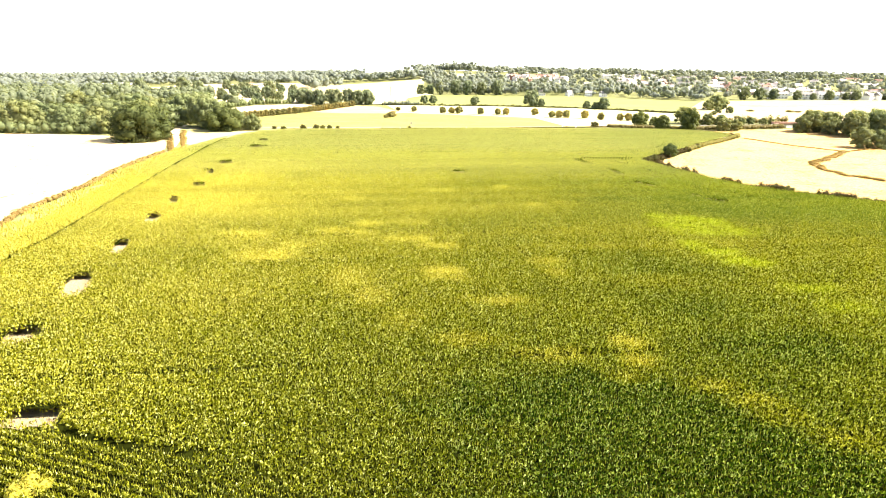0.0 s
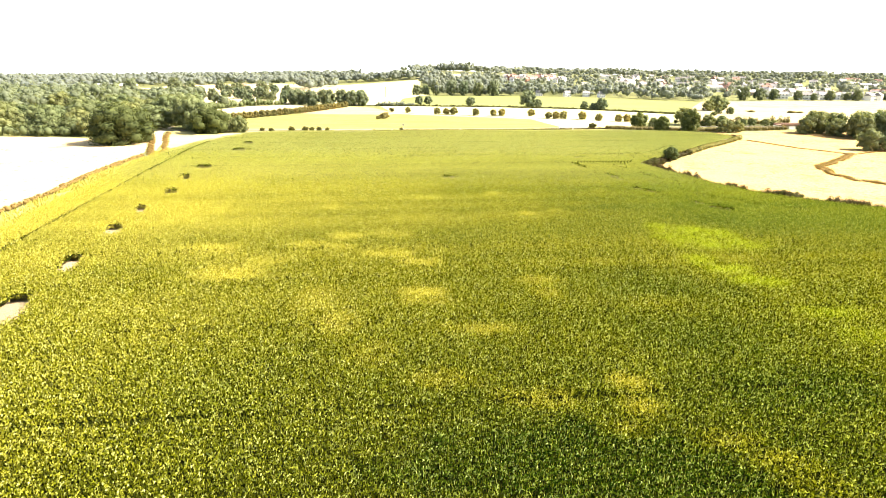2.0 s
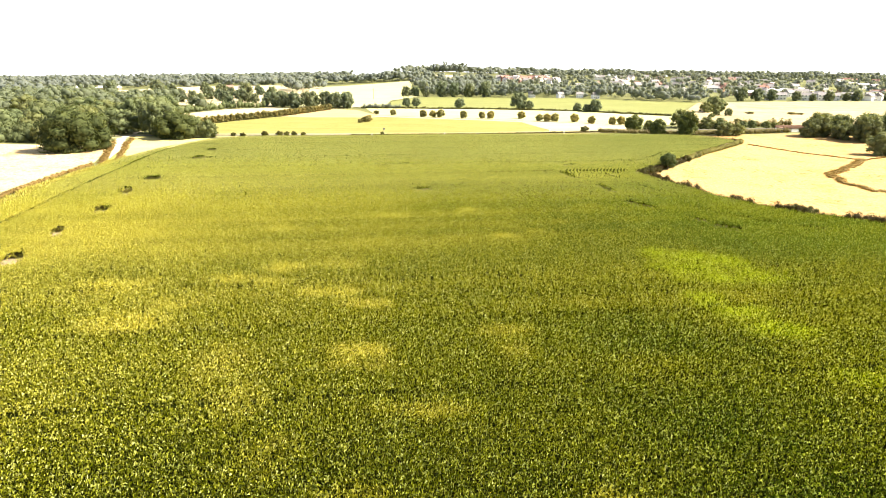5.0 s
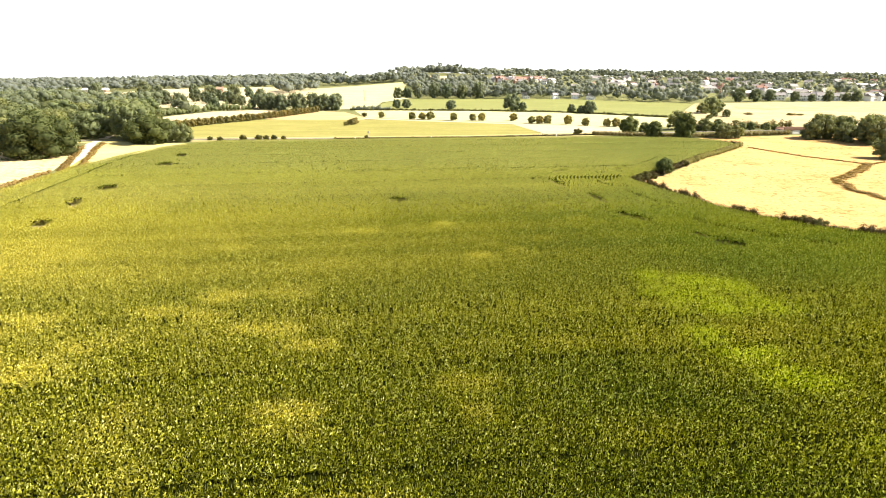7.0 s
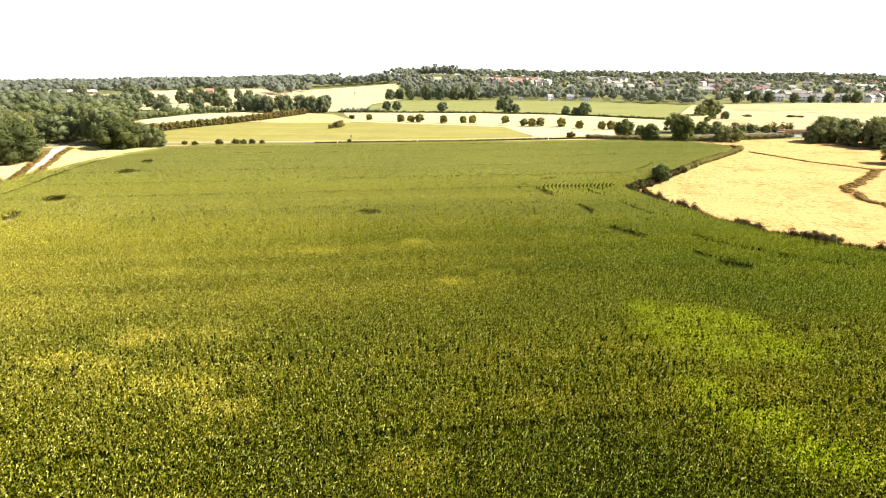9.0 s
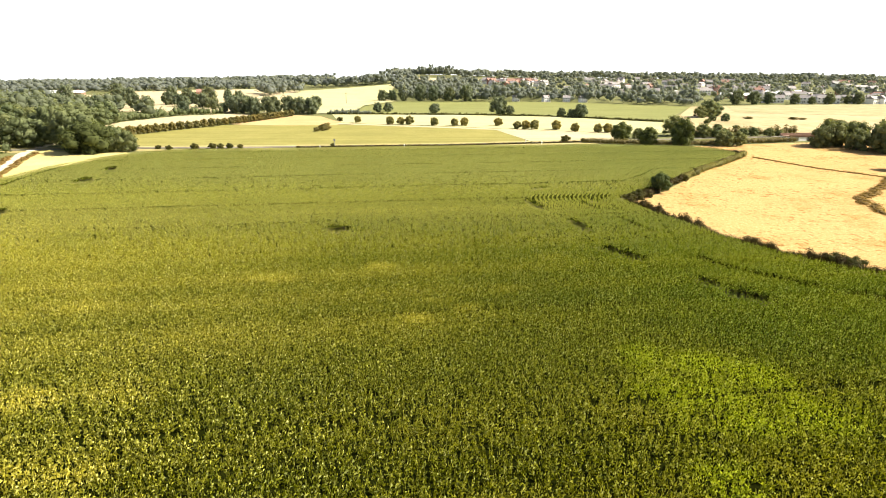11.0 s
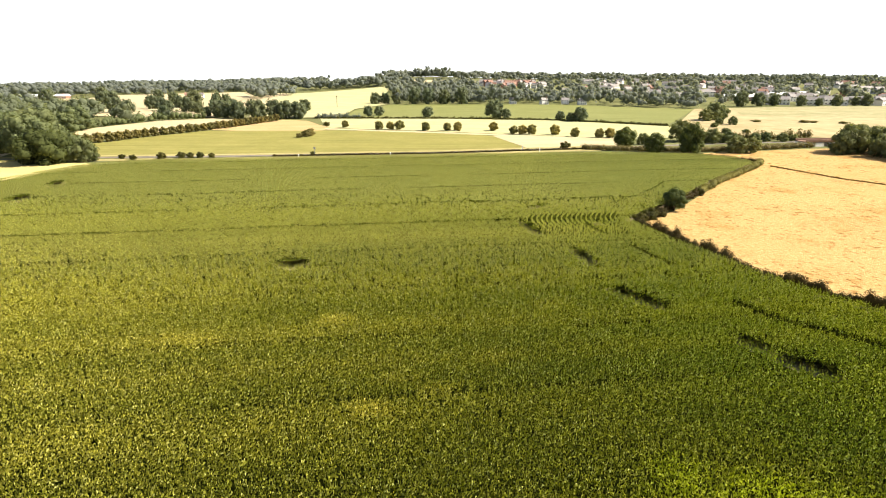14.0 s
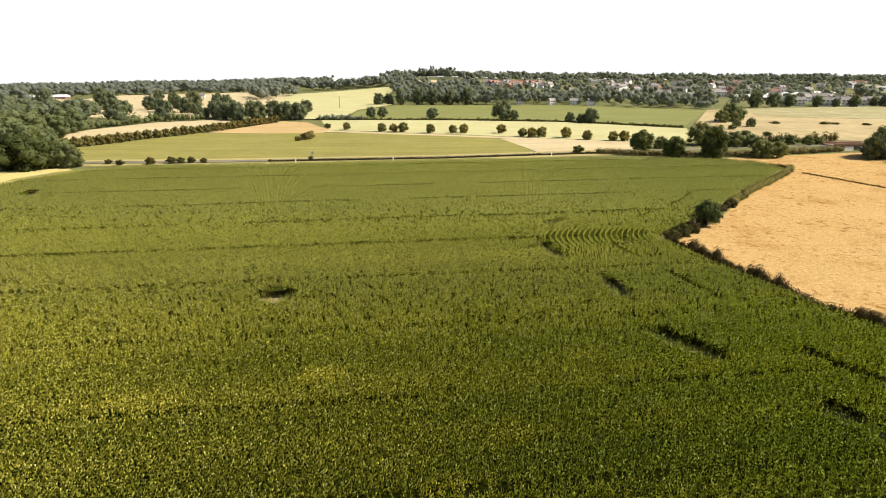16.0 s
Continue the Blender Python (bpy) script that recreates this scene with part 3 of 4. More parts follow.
# bare holes in the crop: x, y, half length, half width, turn in degrees
HOLES = [(-34.6, 41.4, 1.8, 1.3, 4), (-46.6, 56.7, 2.1, 1.6, 6), (-49.8, 72, 4.4, 1.5, 112), (-53, 88.6, 4.0, 1.1, 110), (-56.3, 106.3, 3.4, 1.2, 112), (-59, 121.2, 3.6, 0.8, 112), (-60.4, 138.2, 3.2, 1.5, 108),
         (-64.3, 155, 3.6, 0.9, 108), (-65.6, 170.4, 3.2, 1.9, 108), (-67.5, 204, 3.0, 1.9, 105), (-69.6, 221, 3.0, 1.5, 105), (4.6, 157.2, 1.95, 1.6, 0), (51.4, 143.0, 4.2, 1.1, -57),
         (48.7, 159.8, 3.8, 0.65, -84), (59.0, 130, 1.7, 0.85, -55), (61.7, 125.6, 2.6, 1.15, -52), (43.2, 176.4, 4.6, 0.7, -78), (41, 177, 1.3, 0.5, 20), (47.6, 192.8, 3.0, 0.6, 38), (56.8, 180.4, 1.3, 0.5, -70)]
SEAMS = [([(62, 150), (61.9, 143), (64.1, 137.1), (67.2, 134), (70.7, 130.2), (80, 123)], 0.7), ([(54, 178), (57.9, 163.5), (60.5, 154)], 0.5), ([(55.2, 185.5), (62, 193.5), (70, 200.6), (78, 209), (90, 226)], 0.32), ([(-32.1, 40.2), (-29.7, 38.9), (-25.8, 37.6), (-22.2, 36.9), (-18, 36.4)], 0.34)]
# patches of other growth: x, y, half length, half width, strength
PALE = [(-13.6, 102.3, 3.4, 2.2, 1.0), (-19.7, 97.9, 3.8, 1.8, 0.8), (-14.4, 96.2, 3.4, 1.5, 0.6), (-6.0, 92.7, 3.8, 1.6, 0.8), (-0.8, 89.2, 3.8, 1.6, 0.85), (-34.9, 95.2, 5.5, 2.6, 0.6),
        (-26.8, 84.1, 5.5, 3.0, 0.6), (-23.4, 88.8, 3.4, 2.0, 0.55), (0.1, 76.7, 3.4, 1.8, 0.95), (-0.6, 74.4, 2.6, 1.4, 0.65), (2.4, 74.0, 2.8, 1.4, 0.65), (15.8, 81.4, 3.2, 1.8, 0.6),
        (16.3, 77.0, 2.2, 2.2, 0.6), (7.4, 66.2, 4.0, 1.6, 0.7), (-12.9, 74.4, 3.4, 4.4, 0.4), (-9.2, 67.4, 3.2, 4.4, 0.4), (-5.5, 60.5, 3.4, 3.4, 0.4), (2.9, 55.6, 4.4, 1.9, 0.6),
        (11.2, 52.5, 4.0, 1.9, 0.7), (20.6, 55.2, 2.4, 1.9, 0.95), (20.1, 51.0, 2.4, 2.0, 0.9), (17.8, 48.1, 2.2, 1.5, 0.7), (25.2, 46.6, 3.0, 1.6, 0.8), (27.8, 44.3, 2.8, 1.6, 0.8),
        (29.2, 41.7, 2.8, 1.7, 0.75), (32.6, 38.9, 4.2, 2.3, 0.7), (29.8, 74.5, 4.4, 2.4, 0.3), (19.7, 118.8, 2.4, 1.5, 0.75), (14.4, 136.6, 2.2, 1.4, 0.8), (26.0, 89.0, 3.4, 1.8, 0.25),
        (38.9, 140.5, 2.8, 1.8, 0.6), (-20.5, 123.8, 4.4, 2.4, 0.5), (-6.4, 103.8, 4.0, 2.8, 0.5), (-0.5, 131.9, 3.4, 1.6, 0.35), (22.0, 123.6, 2.4, 1.4, 0.45), (31.4, 127.3, 2.2, 1.4, 0.35),
        (25.5, 121.5, 2.2, 1.4, 0.45), (-50.0, 120.0, 11.0, 8.0, 0.4), (-55.0, 150.0, 12.0, 9.0, 0.4)]
LUSH = [(46.0, 102.0, 6.5, 5.0, 0.85), (48.0, 108.0, 4.4, 2.8, 1.0), (43.0, 109.5, 3.4, 2.4, 0.8), (52.5, 99.5, 4.8, 3.2, 0.9), (47.5, 98.5, 4.4, 3.0, 0.9), (41.0, 102.5, 3.2, 2.6, 0.7), (51.0, 105.0, 4.0, 3.0, 1.0), (41.8, 90.4, 3.2, 2.6, 0.8),
        (44.8, 86.7, 3.6, 2.6, 0.9), (47.0, 82.0, 3.8, 2.6, 0.9), (49.4, 71.5, 4.0, 2.4, 0.6), (50.3, 64.9, 4.0, 2.4, 0.5)]
DEEP = [(14.0, 44.0, 14.0, 5.0, 1.0), (20.0, 36.0, 16.0, 7.0, 1.0), (31.0, 66.0, 13.0, 6.0, 0.5), (36.0, 54.0, 9.0, 5.0, 0.4), (60.0, 118.0, 16.0, 10.0, 0.34), (46.0, 122.0, 14.0, 6.0, 0.1), (30.0, 80.0, 13.0, 8.0, 0.55), (22.0, 69.0, 12.0, 5.0, 0.4)]
HEAD_CORNER = [(-60, 10), (-60, 46), (-40, 41), (-32, 39.5), (-25, 36.9), (-14, 35.5), (-8, 31), (-8, 10)]
WEST_SIDE = HEADLAND + [(-120, 245), (-120, 10), (-50, 10)]


def blobs(x, y, spots):
    """0 to 1: inside any of the soft-edged spots, with ragged outlines."""
    out = np.zeros(np.shape(x))
    rag = 0.3 * swell(x, y, 2.3, 3) + 0.3 * swell(x, y, 0.9, 5)
    for cx, cy, a, b, strength in spots:
        d = np.hypot((x - cx) / a, (y - cy) / b)
        out = np.maximum(out, strength * (1 - smooth(0.2, 1.45, d + rag)))
    return out


def in_hole(x, y, grow=0.0):
    out = np.zeros(np.shape(x), bool)
    for cx, cy, a, b, turn in HOLES:
        c, s = math.cos(math.radians(turn)), math.sin(math.radians(turn))
        u, v = (x - cx) * c + (y - cy) * s, (y - cy) * c - (x - cx) * s
        w = 0.25 * swell(x, y, 0.8, 2)
        out |= np.abs(u / (0.97 * a + grow + w)) ** 3 + np.abs(v / (0.97 * b + grow + w)) ** 3 < 1
    return out


def short_rows(x, y):
    """Where the rows bend at the headland: inside or not, and the shift in x that draws a plant to its curved row."""
    dv = y - 180
    r = x - 43.3 - np.where(dv > 0, 0.05, 0.028) * dv * dv
    arc = (r > -0.2) & (r < 17.5 - 0.25 * np.maximum(0, -dv)) & (dv > -9) & (dv < 7)
    return arc, np.round(r / 0.95) * 0.95 - r


def tramline(x, y):
    """The rows that the sprayer's wheels have thinned, with breaks; far ones are doubled to show from the camera."""
    row = np.round((x * ROW_V[0] + y * ROW_V[1]) / 0.75)
    out = np.zeros(np.shape(x), bool)
    for t in TRAMLINES:
        out |= ((row == round(t / 0.75)) | (row == round(t / 0.75) - 1) & (t > 170)) & (swell(x, y, 9, t) > -0.5)
    return out & ~inside(x, y, WEST_SIDE)


def stand(x, y):
    """How high the crop stands at a place: 0 where nothing grows, about 1 in the full stand."""
    full = inside(x, y, MAIZE_EDGE).astype(float)
    d = to_line(x, y, HEADLAND)
    full = np.where((d < 0.55) & (swell(x, y, 6, 1) > -0.35), full * 0.3, full)
    for line, w in SEAMS:
        full = np.where((to_line(x, y, line) < w) & (swell(x, y, 3.5, 7) > -0.25), full * 0.25, full)
    full = np.where(in_hole(x, y, 0.12), 0.0, full)
    return full


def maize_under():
    """A dark sheet below the leaf tops, with the crop's holes; its colour stands in for the shaded lower leaves."""
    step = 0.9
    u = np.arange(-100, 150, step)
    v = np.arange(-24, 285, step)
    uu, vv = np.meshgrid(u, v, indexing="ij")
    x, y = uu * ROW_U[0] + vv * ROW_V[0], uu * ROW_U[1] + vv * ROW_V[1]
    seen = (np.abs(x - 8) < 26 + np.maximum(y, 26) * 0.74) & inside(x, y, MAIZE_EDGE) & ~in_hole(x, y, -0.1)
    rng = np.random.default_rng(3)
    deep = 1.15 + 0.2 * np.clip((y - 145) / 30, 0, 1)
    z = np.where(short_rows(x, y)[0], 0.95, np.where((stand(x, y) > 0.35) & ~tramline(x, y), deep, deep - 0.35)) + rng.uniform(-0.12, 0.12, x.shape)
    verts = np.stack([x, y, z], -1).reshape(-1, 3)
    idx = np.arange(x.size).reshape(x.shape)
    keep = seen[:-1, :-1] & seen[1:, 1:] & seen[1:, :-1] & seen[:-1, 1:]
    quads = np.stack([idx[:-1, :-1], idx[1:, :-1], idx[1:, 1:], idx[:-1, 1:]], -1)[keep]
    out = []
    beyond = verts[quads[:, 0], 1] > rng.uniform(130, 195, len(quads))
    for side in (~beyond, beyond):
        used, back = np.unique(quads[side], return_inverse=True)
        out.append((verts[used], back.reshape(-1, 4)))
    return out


def tones(x, y):
    """How dry (-1 deep green to 1 straw) and how lush the crop's colour is at a place, with its near-to-far brightness
    worked in.
    """
    # Drier far colours stand in for the brightly lit look of distant canopy.
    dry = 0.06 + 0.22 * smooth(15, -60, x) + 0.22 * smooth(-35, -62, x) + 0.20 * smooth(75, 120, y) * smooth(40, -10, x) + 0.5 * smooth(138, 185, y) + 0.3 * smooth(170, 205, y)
    # The low-y terms darken the near crop like shade between its plants.
    dry += -0.54 * smooth(5, 62, x) * smooth(190, 130, y) * (0.4 + 0.6 * smooth(85, 120, y)) - 0.30 * smooth(80, 38, y) * smooth(-30, 5, x) - 0.10 * smooth(110, 60, y) - 0.22 * smooth(70, 48, y) - 0.45 * smooth(45, 80, x) * smooth(180, 196, y)
    dry += 0.22 * swell(x, y, 14, 6) + 0.14 * swell(x, y, 4, 9)
    across = y - 0.105 * x
    dry += 0.15 * np.sin(across / 1.9 + 2.2 * np.sin(across / 6.7) + 1.2 * swell(x, y, 25, 2)) * smooth(60, 110, y)
    dry += 0.40 * swell(across * 2.2, x * 0.10, 7.0, 3) * smooth(110, 160, y) + 0.22 * swell(across * 1.3, x * 0.22, 5.0, 13) * smooth(130, 170, y)
    dry += 1.3 * blobs(x, y, PALE) + 0.35 * short_rows(x, y)[0] - 0.75 * blobs(x, y, DEEP)
    dry += 0.35 * (to_line(x, y, HEADLAND) < 9) * (inside(x, y, WEST_SIDE))
    green = smooth(32, 62, x) * smooth(196, 172, y) * smooth(98, 122, y)
    dry -= 0.28 * green + 0.07 * smooth(92, 108, y) * smooth(150, 132, y) * smooth(-45, -25, x)
    # The terms in y paint in the far crop's brightness.
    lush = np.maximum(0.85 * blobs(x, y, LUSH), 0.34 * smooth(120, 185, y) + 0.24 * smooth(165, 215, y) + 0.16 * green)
    return np.clip(dry, -1, 1), np.clip(lush, 0, 1)


def maize_blades(rng, plant, lo, hi, blades, broad):
    """Leaf blades and tassels of the plants in rows between two distances: verts, triangles, and tones for each vertex."""
    gap = 0.75
    rows = np.arange(-60, 330, gap)
    rows = rows[(rows > lo - 40) & (rows < hi + 50)]
    spots = np.arange(-110, 150, plant)
    uu, vv = np.meshgrid(spots, rows, indexing="ij")
    uu = uu + 0.618 * plant * (np.arange(len(rows)) % 8) + rng.uniform(-0.22, 0.22, uu.shape) * plant
    vv = vv + rng.uniform(-0.2, 0.2, vv.shape) * gap
    x, y = (uu * ROW_U[0] + vv * ROW_V[0]).ravel(), (uu * ROW_U[1] + vv * ROW_V[1]).ravel()
    ok = (y > lo - 30) & (y < hi + 30) & (np.abs(x - 8) < 24 + np.maximum(y, 26) * 0.74)
    x, y = x[ok], y[ok]
    arc = short_rows(x, y)[0]
    y = y + rng.uniform(-0.38, 0.38, len(y)) * arc
    x = x + 0.97 * short_rows(x, y)[1] * arc
    corner = inside(x, y, HEAD_CORNER)
    slant = (y - 37.8) * 0.951 + (x + 34.6) * 0.309
    shift = (np.round(slant / 0.82) * 0.82 - slant) * 0.95 * corner
    x, y = x + 0.309 * shift, y + 0.951 * shift
    blend = y + rng.normal(scale=9.0, size=len(x))
    ok = (blend >= lo if lo > 30 else y > lo) & (blend < hi if hi < 260 else y < hi) & (rng.random(len(x)) < 0.985)
    x, y = x[ok], y[ok]
    ok = (stand(x, y) > 0.5) & ~(tramline(x, y) & (rng.random(len(x)) < np.where(y < 140, 0.56, 0.68)))
    x, y = x[ok], y[ok]
    n = len(x)
    high = 1.88 + 0.10 * swell(x, y, 11, 4) + rng.normal(scale=(0.04, 0.03, 0.02)[(broad > 1.2) + (broad > 2)], size=n)
    dry, lush = tones(x, y)
    dry = dry + rng.normal(scale=0.07 if broad < 1.2 else 0.05, size=n)
    k = blades
    X, Y, H = np.repeat(x, k), np.repeat(y, k), np.repeat(high, k)
    m = n * k
    flat = (1.0, 0.5, 0.15)[(broad > 1.2) + (broad > 2)]
    a = 2.39996 * np.arange(m) + rng.normal(scale=0.35, size=m)
    top = np.tile(np.linspace(1 - 0.28 * flat, 1.0, k), n) * H + rng.normal(scale=0.05 * flat, size=m)
    rim = np.repeat(in_hole(x, y, 0.9), k)
    top = np.where(rim & (rng.random(m) < 0.6), rng.uniform(0.8, 1.75, m), top)
    reach = rng.uniform(0.11, 0.27, m) * (1.0, 1.3, 1.5)[(broad > 1.2) + (broad > 2)]
    reach *= np.repeat(np.where(short_rows(x, y)[0], 0.62, np.where(inside(x, y, HEAD_CORNER), 0.72, 1.0)), k)
    wide = rng.uniform(0.040, 0.070, m) * broad
    out = np.stack([np.cos(a), np.sin(a), np.zeros(m)], 1) * reach[:, None]
    base = np.stack([X, Y, top - rng.uniform(0.16, 0.30, m) * flat], 1)
    mid = np.stack([X, Y, top], 1) + 0.5 * out
    tip = np.stack([X, Y, top - rng.uniform(0.02, 0.22, m) * flat], 1) + out
    turn = a + np.pi / 2 + rng.normal(scale=0.4, size=m)
    side = np.stack([np.cos(turn) * wide, np.sin(turn) * wide, rng.normal(scale=0.4, size=m) * wide * flat], 1)
    w = 0.026 * broad
    lean = rng.normal(scale=0.05, size=(n, 2))
    left = np.stack([x - w, y, high - 0.05], 1)
    peak = np.stack([x + lean[:, 0], y + lean[:, 1], high + rng.uniform(0.22, 0.48, n)], 1)
    tassel = np.stack([left, left + [2 * w, 0, 0], peak], 1)
    verts = np.concatenate([np.stack([base, mid + side, tip], 1), tassel]).reshape(-1, 3)
    dry_lit_tone = np.concatenate([np.repeat(dry, k), 0.5 + 0.5 * dry])
    lush_lit_tone = np.concatenate([np.repeat(lush, k), lush * 0.5])
    return verts, np.arange(len(verts)).reshape(-1, 3), np.repeat(np.clip(dry_lit_tone, -1, 1), 3), np.repeat(np.clip(lush_lit_tone, 0, 1), 3)


def maize():
    root = new("maize_crop")
    tagged(root, "dense green maize crop in rows with dry patches", "maize", kind="stuff")
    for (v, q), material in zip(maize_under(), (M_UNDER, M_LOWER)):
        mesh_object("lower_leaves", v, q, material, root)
    rng = np.random.default_rng(11)
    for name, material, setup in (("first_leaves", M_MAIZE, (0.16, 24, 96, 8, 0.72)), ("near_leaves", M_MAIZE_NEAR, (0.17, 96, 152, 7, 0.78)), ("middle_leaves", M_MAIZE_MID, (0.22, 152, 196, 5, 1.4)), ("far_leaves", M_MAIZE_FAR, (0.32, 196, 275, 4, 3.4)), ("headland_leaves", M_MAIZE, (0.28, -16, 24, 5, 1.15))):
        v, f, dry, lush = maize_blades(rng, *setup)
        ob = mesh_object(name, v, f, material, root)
        for key, values in (("dry_lit_tone", dry), ("lush_lit_tone", lush)):
            att = ob.data.attributes.new(key, "FLOAT", "POINT")
            att.data.foreach_set("value", values.astype(np.float32))


maize()

# ---------------------------------------------------------------- trees and hedges
OAK = tree("oak_tree", 15.5, 24.0, -2.0, 8000, 0.6, 1, M_OAK, "broad dark green oak tree beside the farm track", lumps=34, limbs=7)
BROAD = tree("oak_tree", 11.5, 19.0, -2.0, 5200, 0.55, 12, M_OAK, "broad dark green oak tree at the wood's edge", lumps=30, limbs=6)
WIDE = tree("tree", 13.0, 14.0, -1.5, 2000, 0.54, 2, M_LEAF, "rounded green broadleaf tree at the wood's edge", lumps=22)
ROUND = tree("tree", 10.0, 10.0, -1.2, 1400, 0.5, 3, M_LEAF, "dense green hedgerow tree with low branches", lumps=16)
TALL = tree("tree", 15.0, 13.0, -1.0, 1700, 0.56, 4, M_LEAF, "tall green broadleaf tree in the wood", lumps=20)
DARK = tree("tree", 12.0, 11.0, -1.0, 2200, 0.5, 5, M_FIELDTREE, "dark green hedgerow tree by the road", lumps=20)
SMALLTREE = tree("small_tree", 5.0, 5.6, 0.3, 2000, 0.3, 6, M_FIELDTREE, "small dark rounded tree in the field hedge", lumps=16)
BUSH = tree("bush", 2.4, 3.8, -0.3, 1500, 0.17, 7, M_HEDGE, "low dark green bush", "bush", lumps=9, limbs=3)
SCRUB = tree("bush", 2.4, 3.8, -0.5, 800, 0.26, 17, M_OLIVE, "olive-brown bush", "bush", lumps=10, limbs=3)
POLLARD = tree("pollard_willow", 4.8, 5.2, -0.4, 1900, 0.24, 8, M_WILLOW, "round-headed pollard willow in a meadow row", "tree", lumps=16, limbs=3, core=0.85)
AVENUE = tree("avenue_tree", 4.3, 4.8, -0.2, 900, 0.3, 9, M_OLIVE, "clipped round tree in a long row", "tree", lumps=13, limbs=3, core=0.85)
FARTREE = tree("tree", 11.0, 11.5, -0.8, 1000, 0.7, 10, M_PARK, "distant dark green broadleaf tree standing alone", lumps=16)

place(OAK, -120.5, 229.5, 0, 1.0)
place(BROAD, -101, 266)
for x, y, s, h in ((-112, 276, 1.4, 1.1), (-128, 250, 1.2, 1.2), (-140, 262, 1.3, 1.1), (-118, 282, 1.4, 1.1), (-132, 296, 1.3, 1.2)):
    place(WIDE, x, y, 0, s * 0.8, h)
for x, y, s in ((-88.8, 268.5, 0.82), (-99, 279, 0.9), (-147, 252, 0.9), (-156, 256, 0.8), (-166, 254, 0.9)):
    place(ROUND, x, y, 0, s)

rng = np.random.default_rng(21)
WOOD = [(-400, 262), (-190, 258), (-135, 262), (-122, 285), (-128, 312), (-150, 362), (-156, 392), (-142, 436), (-116, 452), (-135, 490), (-230, 505), (-440, 515)]
planted = []
for k in range(4000):
    x, y = rng.uniform(-400, -110), rng.uniform(256, 560)
    if not inside([x], [y], WOOD)[0] or y > 428 - 0.35 * (x + 190) and x > -205 or inside([x], [y], [(-236, 296), (-186, 314), (-196, 338), (-244, 320)])[0] or any((x - a) ** 2 + (y - b) ** 2 < 120 for a, b in planted):
        continue
    planted.append((x, y))
for x, y in planted:
    if x > -215 and y < 390 and -x < 0.78 * y + 30:
        place((WIDE, TALL, ROUND)[int(rng.integers(3))], x, y, 0, rng.uniform(0.95, 1.3), rng.uniform(0.7, 0.95), group="trees of the wood")


def far_wood(name, spots, label, seed, size=1.0, material=None, leaves=85):
    """A far wood that nobody could count: many uneven crowns in one mesh."""
    g = np.random.default_rng(seed)
    c, r = [], []
    for x, y, h, w in spots:
        z = float(rise(x, y))
        for k in range(6):
            a = g.uniform(0, 6.28)
            d = 0.0 if k == 0 else w * g.uniform(0.2, 0.42)
            hh = h * (0.9 if k == 0 else g.uniform(0.5, 1.05))
            wide = w * (0.42 if k == 0 else g.uniform(0.18, 0.32))
            c.append((x + math.cos(a) * d, y + math.sin(a) * d, hh - 0.5 * wide if k else hh * 0.5))
            r.append((wide, wide, 0.55 * wide + 0.1 * hh if k else hh * 0.48))
    c, r = np.array(c), np.array(r)
    v, q, t, nor = leaf_cloud(g, c, r, len(spots) * leaves, size, core=0.72, small=True, reach=1.08, jitter=0.3)
    v[:, 2] += rise(v[:, 0], v[:, 1])
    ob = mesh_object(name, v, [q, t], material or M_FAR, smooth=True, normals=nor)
    return tagged(ob, label, "wood", kind="stuff")


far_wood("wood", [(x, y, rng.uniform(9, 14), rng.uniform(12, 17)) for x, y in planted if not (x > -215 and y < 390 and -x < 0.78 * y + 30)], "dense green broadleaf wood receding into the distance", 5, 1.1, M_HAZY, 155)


def scatter(poly, gap, low, high, wlow, whigh, tries=3000):
    xs, ys = [p[0] for p in poly], [p[1] for p in poly]
    out = []
    for _ in range(tries):
        x, y = rng.uniform(min(xs), max(xs)), rng.uniform(min(ys), max(ys))
        if inside([x], [y], poly)[0] and all((x - a) ** 2 + (y - b) ** 2 > gap * gap for a, b, *_ in out):
            out.append((x, y, rng.uniform(low, high), rng.uniform(wlow, whigh)))
    return out


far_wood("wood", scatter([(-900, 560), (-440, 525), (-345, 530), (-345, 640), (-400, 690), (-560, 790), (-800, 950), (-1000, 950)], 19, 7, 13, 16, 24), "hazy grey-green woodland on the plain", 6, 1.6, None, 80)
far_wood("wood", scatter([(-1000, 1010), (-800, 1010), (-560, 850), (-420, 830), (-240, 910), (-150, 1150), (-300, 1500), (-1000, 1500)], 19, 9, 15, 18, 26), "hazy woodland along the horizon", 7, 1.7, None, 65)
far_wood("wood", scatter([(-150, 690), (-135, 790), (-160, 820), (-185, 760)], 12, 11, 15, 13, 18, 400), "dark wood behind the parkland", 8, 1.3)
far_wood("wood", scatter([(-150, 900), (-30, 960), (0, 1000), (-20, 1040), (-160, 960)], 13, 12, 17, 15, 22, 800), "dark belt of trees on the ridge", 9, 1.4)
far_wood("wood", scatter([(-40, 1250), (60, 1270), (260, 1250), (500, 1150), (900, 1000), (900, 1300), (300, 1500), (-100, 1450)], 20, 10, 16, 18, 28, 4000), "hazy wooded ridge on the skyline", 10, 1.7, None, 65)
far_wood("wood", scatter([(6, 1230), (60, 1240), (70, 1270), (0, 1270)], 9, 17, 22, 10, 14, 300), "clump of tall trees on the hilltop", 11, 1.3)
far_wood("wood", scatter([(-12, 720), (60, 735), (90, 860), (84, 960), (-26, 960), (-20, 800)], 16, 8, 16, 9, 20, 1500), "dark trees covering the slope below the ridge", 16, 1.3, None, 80)
